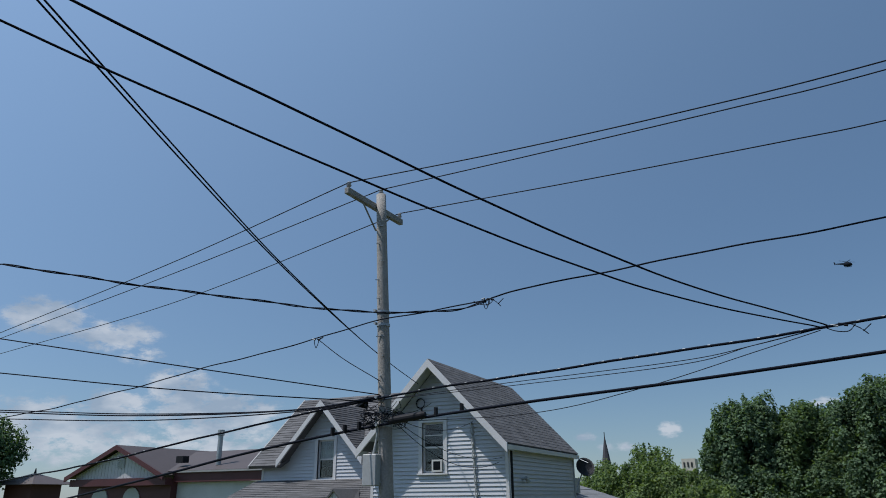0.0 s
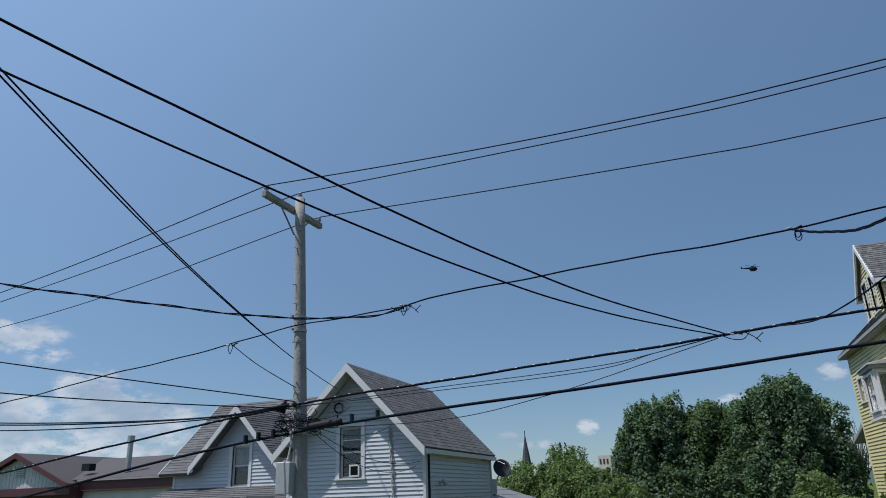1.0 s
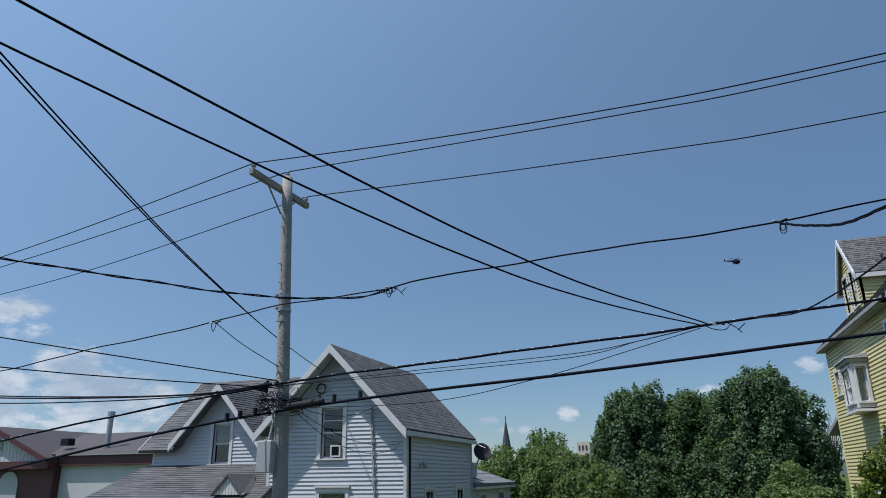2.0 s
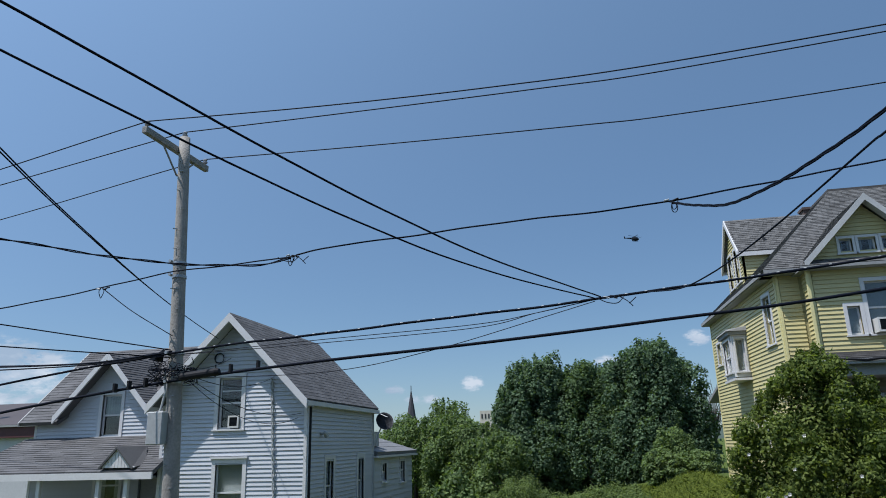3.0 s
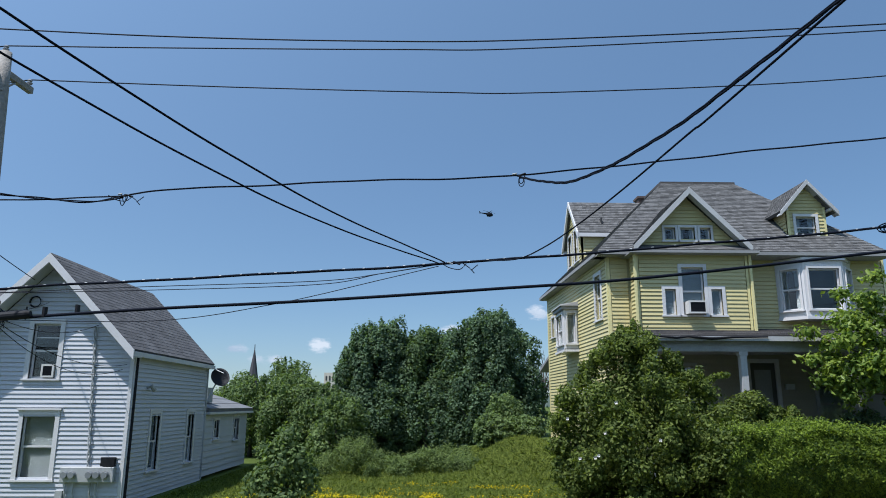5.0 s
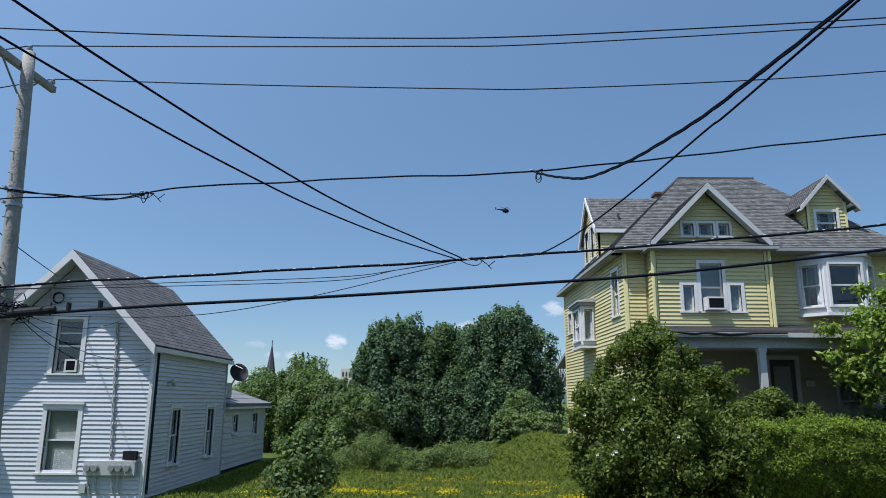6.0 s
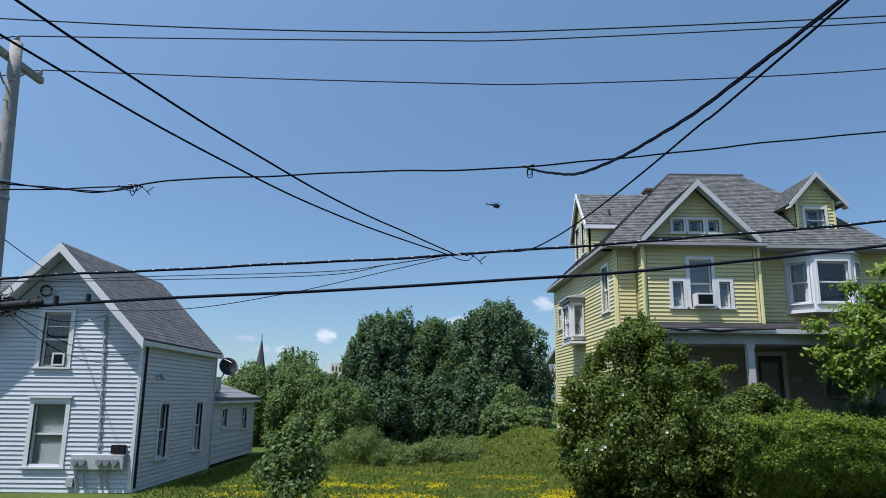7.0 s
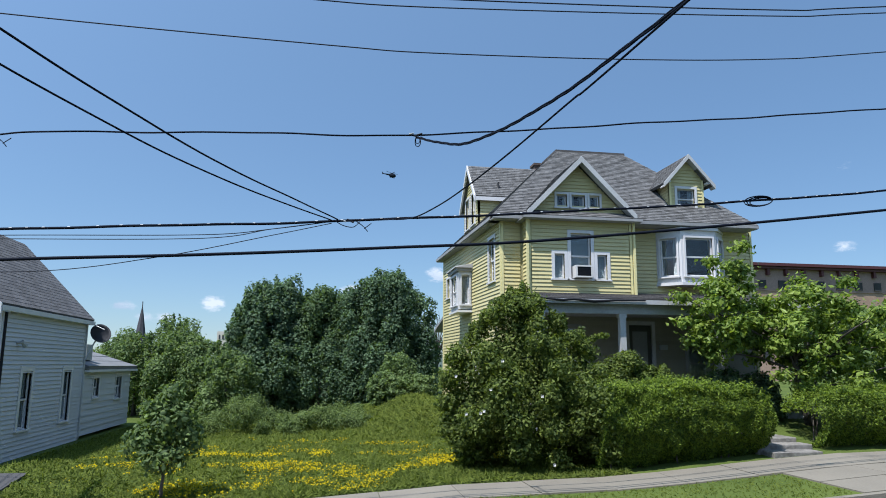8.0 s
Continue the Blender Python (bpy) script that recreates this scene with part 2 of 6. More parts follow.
def part(name, bm, mat, parent=None, label="", smooth=False, bevel=0.0):
    if bevel:
        bmesh.ops.bevel(bm, geom=bm.edges[:], offset=bevel, segments=1, affect="EDGES", clamp_overlap=True)
    bmesh.ops.recalc_face_normals(bm, faces=bm.faces[:])
    me = bpy.data.meshes.new(name)
    bm.to_mesh(me)
    bm.free()
    me.materials.append(mat)
    if smooth:
        me.polygons.foreach_set("use_smooth", [True] * len(me.polygons))
    ob = new(name, me)
    if parent is not None:
        ob.parent = parent
    if label:
        ob["label"] = label
    return ob


def thing(name, label, category, group="", kind="", at=(0, 0, 0)):
    ob = new(name)
    ob.location = at
    ob.empty_display_size = 0.2
    return tagged(ob, label, category, group, kind)


HEX = ((0, 1, 2, 3), (7, 6, 5, 4), (0, 4, 5, 1), (1, 5, 6, 2), (2, 6, 7, 3), (3, 7, 4, 0))


def hexa(bm, corners):
    """A six-sided block from four lower and four upper corners."""
    vs = [bm.verts.new(c) for c in corners]
    for f in HEX:
        bm.faces.new([vs[i] for i in f])


def box(bm, x0, x1, y0, y1, z0, z1):
    hexa(bm, [(x0, y0, z0), (x1, y0, z0), (x1, y1, z0), (x0, y1, z0), (x0, y0, z1), (x1, y0, z1), (x1, y1, z1), (x0, y1, z1)])


def slab(bm, quad, thick):
    """A plate under a quad (or triangle), along its normal."""
    q = [Vector(p) for p in quad]
    n = (q[1] - q[0]).cross(q[2] - q[0]).normalized()
    if n.z < 0:
        n = -n
    top = [bm.verts.new(p) for p in q]
    low = [bm.verts.new(p - n * thick) for p in q]
    bm.faces.new(top)
    bm.faces.new(low[::-1])
    k = len(q)
    for i in range(k):
        bm.faces.new([top[i], low[i], low[(i + 1) % k], top[(i + 1) % k]])


def tube(bm, points, radii, sides=8):
    """A tapered tube along points."""
    rings = []
    pts = [Vector(p) for p in points]
    for i, p in enumerate(pts):
        d = (pts[min(i + 1, len(pts) - 1)] - pts[max(i - 1, 0)]).normalized()
        a = d.orthogonal().normalized() if abs(d.z) < 0.95 else Vector((1, 0, 0)).cross(d).normalized()
        b = d.cross(a)
        r = radii[i] if isinstance(radii, (list, tuple)) else radii
        rings.append([bm.verts.new(p + r * (math.cos(2 * math.pi * k / sides) * a + math.sin(2 * math.pi * k / sides) * b)) for k in range(sides)])
    for ra, rb in zip(rings, rings[1:]):
        for k in range(sides):
            bm.faces.new([ra[k], ra[(k + 1) % sides], rb[(k + 1) % sides], rb[k]])
    bm.faces.new(rings[0][::-1])
    bm.faces.new(rings[-1])


class Face:
    """A wall's plane: u along it, n out of it, z up."""

    def __init__(self, origin, u, n):
        self.o, self.u, self.n = Vector(origin), Vector(u), Vector(n)

    def at(self, u, n, z):
        return self.o + self.u * u + self.n * n + Vector((0, 0, z))

    def block(self, bm, u0, u1, n0, n1, z0, z1):
        hexa(bm, [self.at(u, n, z) for z in (z0, z1) for u, n in ((u0, n0), (u1, n0), (u1, n1), (u0, n1))])


def top_at(profile, u):
    """The height of a wall's outline over u."""
    for (ua, za), (ub, zb) in zip(profile, profile[1:]):
        if ua <= u <= ub:
            return za + (zb - za) * (u - ua) / max(ub - ua, 1e-9)
    return profile[0][1] if u < profile[0][0] else profile[-1][1]


def span_at(profile, z):
    """The stretch of a wall's outline that reaches above z."""
    us = np.linspace(profile[0][0], profile[-1][0], 400)
    ok = [u for u in us if top_at(profile, u) >= z]
    return (ok[0], ok[-1]) if ok else None


def wall(name, face, base, profile, holes, mat, board_mat, parent, course=0.112, thick=0.16, corner=0.09, clad=True):
    """A wall with real openings, clad in lapped boards. profile: (u, top height) from end to end; holes: (u0, u1, z0, z1)."""
    bm = bmesh.new()
    cuts = sorted({p[0] for p in profile} | {h[0] for h in holes} | {h[1] for h in holes})
    cuts = [c for c in cuts if profile[0][0] <= c <= profile[-1][0]]
    for u0, u1 in zip(cuts, cuts[1:]):
        mid = (u0 + u1) / 2
        at_here = sorted([(h[2], h[3]) for h in holes if h[0] < mid < h[1]])
        z = base
        for z0, z1 in at_here:
            if z0 > z + 1e-4:
                face.block(bm, u0, u1, -thick, 0, z, z0)
            z = z1
        ta, tb = top_at(profile, u0 + 1e-6), top_at(profile, u1 - 1e-6)
        if max(ta, tb) > z + 1e-4:
            ta, tb = max(ta, z + 0.001), max(tb, z + 0.001)
            hexa(bm, [face.at(u0, -thick, z), face.at(u1, -thick, z), face.at(u1, 0, z), face.at(u0, 0, z),
                      face.at(u0, -thick, ta), face.at(u1, -thick, tb), face.at(u1, 0, tb), face.at(u0, 0, ta)])
    bmesh.ops.remove_doubles(bm, verts=bm.verts[:], dist=1e-4)
    w = part(name, bm, mat, parent)
    if not clad:
        return w
    boards = []
    z = base
    while True:
        lo, hi = span_at(profile, z), span_at(profile, z + course)
        if lo is None or lo[1] - lo[0] < 0.15:
            break
        if hi is None:
            m_ = (lo[0] + lo[1]) / 2
            hi = (m_ - 0.02, m_ + 0.02)
        runs = [(max(lo[0], profile[0][0] + corner), min(lo[1], profile[-1][0] - corner), max(hi[0], profile[0][0] + corner), min(hi[1], profile[-1][0] - corner))]
        for h in holes:
            if h[2] < z + course / 2 < h[3]:
                cut = []
                for a, b, c, d in runs:
                    if h[1] <= a or h[0] >= b:
                        cut.append((a, b, c, d))
                        continue
                    if h[0] > a:
                        cut.append((a, h[0], c, h[0]))
                    if h[1] < b:
                        cut.append((h[1], b, h[1], d))
                runs = cut
        for a, b, c, d in runs:
            if b - a > 0.03 and d - c > -0.01:
                boards.append((z, a, b, c, d))
        z += course
    for z, a, b, c, d in boards:
        c, d = (c, d) if d > c else ((a + b) / 2 - 0.005, (a + b) / 2 + 0.005)
        vs = [face.at(a, 0.0, z), face.at(b, 0.0, z), face.at(b, 0.036, z), face.at(a, 0.036, z),
              face.at(c, 0.0, z + course), face.at(d, 0.0, z + course), face.at(d, 0.008, z + course), face.at(c, 0.008, z + course)]
        mesh_ob("siding_board", vs, HEX, board_mat, w)
    return w


def window(face, parent, u0, u1, z0, z1, trim=0.10, curtain="none", mullions=0, head=False, mid=True, trim_mat=None, bars=0):
    """A double-hung window in its opening, with casing, sill, sashes, panes and what hangs behind."""
    tm = trim_mat or TRIM
    bm = bmesh.new()
    face.block(bm, u0 - trim, u0, -0.03, 0.05, z0 - 0.01, z1 + trim)
    face.block(bm, u1, u1 + trim, -0.03, 0.05, z0 - 0.01, z1 + trim)
    face.block(bm, u0, u1, -0.03, 0.05, z1, z1 + trim)
    if head:
        face.block(bm, u0 - trim - 0.04, u1 + trim + 0.04, 0.0, 0.10, z1 + trim + 0.001, z1 + trim + 0.05)
    w = part("window", bm, tm, parent)
    bm = bmesh.new()
    face.block(bm, u0 - trim - 0.03, u1 + trim + 0.03, -0.03, 0.09, z0 - 0.055, z0 - 0.011)
    part("sill", bm, tm, w)
    zm = (z0 + z1) / 2
    spans = ((z0, zm + 0.02, -0.075), (zm - 0.02, z1, -0.045)) if mid else ((z0, z1, -0.06),)
    for a, b, d in spans:
        bm = bmesh.new()
        s = 0.045
        face.block(bm, u0, u0 + s, d - 0.03, d, a, b)
        face.block(bm, u1 - s, u1, d - 0.03, d, a, b)
        face.block(bm, u0 + s, u1 - s, d - 0.03, d, a, a + s)
        face.block(bm, u0 + s, u1 - s, d - 0.03, d, b - s, b)
        for k in range(mullions):
            um = u0 + (u1 - u0) * (k + 1) / (mullions + 1)
            face.block(bm, um - 0.012, um + 0.012, d - 0.025, d - 0.003, a + s, b - s)
        for k in range(bars if a > z0 else 0):
            zb = a + (b - a) * (k + 1) / (bars + 1)
            face.block(bm, u0 + s, u1 - s, d - 0.025, d - 0.003, zb - 0.014, zb + 0.014)
        part("sash", bm, tm, w)
        bm = bmesh.new()
        face.block(bm, u0 + s, u1 - s, d - 0.018, d - 0.012, a + s, b - s)
        p = part("pane", bm, GLASS, w)
        p.visible_shadow = False
    if curtain != "none":
        cz = z0 + (z1 - z0) * {"full": 0.02, "upper": 0.52, "half": 0.3, "sides": 0.02, "shade": 0.0}[curtain]
        stretches = ((u0, u0 + 0.3 * (u1 - u0)), (u1 - 0.3 * (u1 - u0), u1)) if curtain == "sides" else ((u0, u1),)
        for ua, ub in stretches:
            verts, faces = [], []
            steps = 24
            for k in range(steps + 1):
                u = ua + (ub - ua) * k / steps
                d = -0.115 - (0.0 if curtain == "shade" else 0.008) * math.sin(k * 1.9)
                verts += [face.at(u, d, cz), face.at(u, d, z1)]
            for k in range(steps):
                faces.append((2 * k, 2 * k + 2, 2 * k + 3, 2 * k + 1))
            mesh_ob("blind" if curtain == "shade" else "curtain", verts, faces, BLIND if curtain == "shade" else CURTAIN, w, smooth=True)
    return w


def corner_post(face, parent, u, z0, z1, w_=0.09, mat=None):
    bm = bmesh.new()
    face.block(bm, u, u + w_, -0.02, 0.035, z0, z1)
    return part("corner_board", bm, mat or TRIM, parent)


def shingled(name, quad, mat, parent, rise=0.15, tab=0.45, under=0.10, deck_mat=None, seed=1, proud=0.016):
    """A roof slope: a deck under lapped courses of separate tabs. quad: eave left, eave right, ridge right, ridge left."""
    a, b, c, d = [Vector(p) for p in quad]
    bm = bmesh.new()
    q = [a, b, c, d] if (c - d).length > 0.02 else [a, b, c]
    slab(bm, q, under)
    deck = part(name, bm, deck_mat or mat, parent)
    n = (b - a).cross((d if (d - a).length > 0.02 else c) - a).normalized()
    if n.z < 0:
        n = -n
    length = max((d - a).length, (c - b).length)
    rows = max(3, int(length / rise))
    rng = random.Random(seed)
    verts, faces = [], []
    for r in range(rows):
        t0, t1 = r / rows, min(1.0, (r + 1.25) / rows)
        l0, r0, l1, r1 = a.lerp(d, t0), b.lerp(c, t0), a.lerp(d, t1), b.lerp(c, t1)
        wide = (r0 - l0).length
        if wide < 0.05:
            continue
        cols = max(1, int(wide / tab))
        off = rng.random()
        cuts = [0.0] + [min(1, max(0, (k + off) / cols)) for k in range(cols)] + [1.0]
        for f0, f1 in zip(cuts, cuts[1:]):
            if f1 - f0 < 0.004:
                continue
            h = proud * (1 + 0.5 * rng.random())
            g = 0.003 / max(wide, 0.1)
            p = [l0.lerp(r0, f0 + g), l0.lerp(r0, f1 - g), l1.lerp(r1, f1 - g), l1.lerp(r1, f0 + g)]
            i = len(verts)
            verts += [p[0] + n * h, p[1] + n * h, p[2] + n * 0.003, p[3] + n * 0.003, p[0] + n * 0.001, p[1] + n * 0.001]
            faces += [(i, i + 1, i + 2, i + 3), (i + 4, i + 5, i + 1, i), (i + 4, i, i + 3), (i + 1, i + 5, i + 2)]
    s = mesh_ob("shingles", verts, faces, mat, deck)
    s["kind"] = "stuff"
    return deck


def leaf_mesh(name, centres, normals, size, mat, parent=None, label="", seed=1, slim=0.5, droop=0.3):
    """Many small folded leaves: two triangles' halves each, turned at random about the given normals."""
    rng = np.random.RandomState(seed)
    c, n = np.asarray(centres, float), np.asarray(normals, float)
    k = len(c)
    n = n + rng.normal(0, 0.55, n.shape)
    n /= np.linalg.norm(n, axis=1)[:, None] + 1e-9
    r = rng.normal(0, 1, (k, 3))
    a = np.cross(n, r)
    a /= np.linalg.norm(a, axis=1)[:, None] + 1e-9
    b = np.cross(n, a)
    s = size * (0.6 + 0.8 * rng.rand(k))[:, None]
    fold = n * s * 0.18
    v = np.stack([c - a * s * 0.5, c + b * s * slim * 0.5 - fold, c + a * s * 0.5 - n * s * droop * 0.3, c - b * s * slim * 0.5 - fold], 1).reshape(-1, 3)
    me = bpy.data.meshes.new(name)
    me.vertices.add(4 * k)
    me.vertices.foreach_set("co", v.ravel())
    i = np.arange(k)[:, None] * 4
    tri = np.concatenate([i + [0, 2, 1], i + [0, 3, 2]], 1).reshape(-1)
    me.loops.add(6 * k)
    me.loops.foreach_set("vertex_index", tri.astype(np.int32))
    me.polygons.add(2 * k)
    me.polygons.foreach_set("loop_start", np.arange(2 * k, dtype=np.int32) * 3)
    me.update(calc_edges=True)
    me.materials.append(mat)
    ob = new(name, me)
    if parent is not None:
        ob.parent = parent
    if label:
        ob["label"] = label
    return ob


def crown_points(blobs, count, seed, hollow=0.55, fuzz=0.10, lift=0.55):
    """Points and outward normals over a heap of uneven lobes (x, y, z, radius x, y, z)."""
    rng = np.random.RandomState(seed)
    bl = np.array(blobs, float)
    area = (bl[:, 3] * bl[:, 5]) ** 1.0
    pick = rng.choice(len(bl), count, p=area / area.sum())
    d = rng.normal(0, 1, (count, 3))
    d /= np.linalg.norm(d, axis=1)[:, None]
    rad = hollow + (1 - hollow) * rng.rand(count) ** 0.6
    rad *= 1 + rng.normal(0, fuzz, count)
    p = bl[pick, :3] + d * bl[pick, 3:6] * rad[:, None]
    n = d / bl[pick, 3:6]
    n /= np.linalg.norm(n, axis=1)[:, None]
    n[:, 2] += lift
    return p, n


def lobes(centre, radii, count, seed, small=0.32, lift=0.0):
    """Lobes spread over an ellipsoid, with an uneven outline."""
    rng = random.Random(seed)
    out = []
    for i in range(count):
        z = 1 - 2 * (i + 0.5) / count
        ang = i * 2.399963 + rng.random() * 0.7
        q = math.sqrt(max(0, 1 - z * z))
        k = 0.66 + 0.30 * rng.random()
        s = small * (0.65 + 0.75 * rng.random())
        out.append((centre[0] + radii[0] * k * q * math.cos(ang), centre[1] + radii[1] * k * q * math.sin(ang), centre[2] + radii[2] * k * z + lift * rng.random(),
                    radii[0] * s * 1.1, radii[1] * s * 1.1, radii[2] * s))
    out.append((*centre, radii[0] * 0.62, radii[1] * 0.62, radii[2] * 0.62))
    return out


def spray_lobes(centre, radii, count, seed, small=0.2):
    """Lobes for a crown that narrows upwards into several leafy tips."""
    rng = random.Random(seed)
    out = []
    for i in range(count):
        z = 1 - 2 * (i + 0.5) / count
        ang = i * 2.399963 + rng.random() * 0.9
        q = math.sqrt(max(0, 1 - z * z)) ** 0.7 * (1 - 0.12 * z)
        k = 0.70 + 0.34 * rng.random()
        s = small * (0.55 + 0.9 * rng.random())
        out.append((centre[0] + radii[0] * k * q * math.cos(ang), centre[1] + radii[1] * k * q * math.sin(ang), centre[2] + radii[2] * (k + 0.04) * z, radii[0] * s, radii[1] * s, radii[2] * s * 0.85))
    for i in range(count // 2):
        ang, r = rng.random() * 6.283, 0.85 * math.sqrt(rng.random())
        z = math.sqrt(max(0.0, 1 - r * r)) * (0.92 + 0.2 * rng.random())
        out.append((centre[0] + radii[0] * r * math.cos(ang), centre[1] + radii[1] * r * math.sin(ang), centre[2] + radii[2] * z, radii[0] * 0.08, radii[1] * 0.08, radii[2] * 0.15))
    out.append((*centre, radii[0] * 0.6, radii[1] * 0.6, radii[2] * 0.62))
    return out


def tree(name, base, trunk_h, radius, blobs, leaves, size, leaf_mat, label, category="tree", group="", seed=1, limbs=7, limb=0.5, lift=0.55, lean=(0, 0), slim=0.6, hollow=0.55, trunk_name="trunk", fuzz=0.10):
    """A tree or tall bush: a tapered trunk with limbs under a crown of single leaves."""
    t = thing(name, label, category, group)
    rng = random.Random(seed)
    b = Vector(base)
    bm = bmesh.new()
    top = b + Vector((lean[0], lean[1], trunk_h))
    pts = [b + Vector((0, 0, -0.05))] + [b.lerp(top, k / 5) + Vector((rng.uniform(-1, 1), rng.uniform(-1, 1), 0)) * radius * 0.6 for k in range(1, 5)] + [top]
    tube(bm, pts, [radius * 1.35] + [radius * (1 - 0.11 * k) for k in range(5)])
    order = sorted(range(len(blobs)), key=lambda i: rng.random())[:limbs]
    for i in order:
        q = Vector(blobs[i][:3])
        start = pts[2].lerp(pts[-1], rng.random())
        if q.z < start.z:
            start = pts[2]
        mid = start.lerp(q, 0.5) + Vector((rng.uniform(-1, 1), rng.uniform(-1, 1), rng.uniform(0, 1))) * 0.12 * (q - start).length
        tube(bm, [start, mid, q], [radius * limb, radius * limb * 0.64, radius * limb * 0.24], 6)
    part(trunk_name, bm, BARK, t, smooth=True)
    p, n = crown_points(blobs, leaves, seed, hollow, fuzz, lift)
    leaf_mesh("crown", p, n, size, leaf_mat, t, seed=seed, slim=slim)
    return t


def ease(a, b, v):
    t = min(1, max(0, (v - a) / (b - a)))
    return t * t * (3 - 2 * t)


def ground_z(x, y):
    """The lie of the land: level by the white house, rising towards the yellow one."""
    right = ease(6, 10, x)
    rise = 0.50 * ease(4.5, 13.5, x)
    field = 0.85 * ease(-1.5, 5, x) * (1 - right) * ease(17, 31, y)
    yard = 0.48 * right * ease(14.7, 18.3, y)
    dip = -0.28 * (1 - ease(-1, 4.2, x)) * (1 - ease(14.6, 17.5, y))
    return rise + field + yard + dip

# ---- ground, road, pavement ----


def build_ground():
    fine_x = [x * 1.5 for x in range(-28, 29)]
    fine_y = [y * 1.4 for y in range(-6, 42)]
    xs = [-3500, -900, -300, -120, -70, -52] + fine_x + [52, 70, 120, 300, 900, 3500]
    ys = [-3500, -900, -300, -100, -40, -18] + fine_y + [68, 90, 140, 300, 900, 3500]
    ys = sorted(set(ys) | {3.0, 3.05, 10.80, 10.85, 13.15, 14.6})
    verts, faces = [], []
    for y in ys:
        for x in xs:
            z = ground_z(x, y) + 0.03 * noise.noise((x * 0.4, y * 0.4, 0)) * (1 if 15.5 < y < 60 else 0)
            if 3.02 < y < 10.83:
                z -= 0.30
            if abs(x) > 100 or y > 80 or y < -30:
                z = 0.3
            verts.append((x, y, z - 0.01))
    k = len(xs)
    for j in range(len(ys) - 1):
        for i in range(k - 1):
            a = j * k + i
            faces.append((a, a + 1, a + k + 1, a + k))
    g = mesh_ob("ground", verts, faces, SOIL_GRASS, smooth=True)
    tagged(g, "uneven green lawn and rough grass running to the horizon", "ground", kind="structure")


def strip(name, y0, y1, dz, mat, label, category, step=3.0, x0=-60, x1=60):
    n = int((x1 - x0) / step)
    verts, faces = [], []
    for i in range(n + 1):
        x = x0 + i * step
        for y in (y0, (y0 + y1) / 2, y1):
            verts.append((x, y, ground_z(x, 8.0) + dz))
    for i in range(n):
        for j in range(2):
            a = 3 * i + j
            faces.append((a, a + 3, a + 4, a + 1))
    return tagged(mesh_ob(name, verts, faces, mat), label, category, kind="structure")


build_ground()
strip("road", 3.05, 10.80, -0.15, ASPHALT, "dark asphalt street in front of the houses", "road")


def build_pavement():
    walk_ = thing("pavement", "worn pale concrete pavement of square slabs", "pavement", kind="structure")
    rng = random.Random(5)

    def slabs(x0, x1, y0, y1, step):
        x = x0
        while x < x1 - 0.01:
            w_ = min(step, x1 - x)
            za, zb = ground_z(x, 13.9), ground_z(x + w_, 13.9)
            j = rng.uniform(-0.006, 0.006)
            g = 0.008
            lo = [(x + g, y0 + g, za - 0.08), (x + w_ - g, y0 + g, zb - 0.08), (x + w_ - g, y1 - g, zb - 0.08), (x + g, y1 - g, za - 0.08)]
            hi = [(px, py, pz + 0.10 + j) for px, py, pz in lo]
            mesh_ob("slab", lo + hi, HEX, CONCRETE, walk_)
            x += w_
    slabs(-36, 36, 13.15, 14.6, 1.5)
    slabs(9.5, 12.6, 10.96, 12.05, 1.55)
    slabs(9.5, 12.6, 12.06, 13.14, 1.55)
    kerb = thing("kerb", "pale concrete kerb along the street", "kerb", kind="structure")
    for i in range(24):
        x = -36 + 3 * i
        za, zb = ground_z(x, 8), ground_z(x + 3, 8)
        lo = [(x + 0.01, 10.81, za - 0.3), (x + 2.99, 10.81, zb - 0.3), (x + 2.99, 10.95, zb - 0.3), (x + 0.01, 10.95, za - 0.3)]
        mesh_ob("kerb_stone", lo + [(a, b, c + 0.31) for a, b, c in lo], HEX, CONCRETE, kerb)


build_pavement()


def build_driveway():
    bm = bmesh.new()
    x0, x1, y0, y1 = -7.1, -5.95, 14.65, 17.0
    hexa(bm, [(x0, y0, -0.5), (x1, y0, -0.5), (x1, y1, -0.5), (x0, y1, -0.5), (x0, y0, -0.235), (x1, y0, -0.235), (x1, y1, 0.02), (x0, y1, 0.02)])
    tagged(part("driveway", bm, ASPHALT), "narrow dark asphalt drive beside the white house", "driveway", kind="structure")


build_driveway()

# ---- plain building behind the camera, where the service wires end ----
bm = bmesh.new()
box(bm, -18, 14, -4.4, -4.0, 0.0, 9.5)
tagged(part("wall_south", bm, RENDER_WALL), "plain rendered wall of the building behind the viewer", "wall", kind="structure")

# ---- white house ----


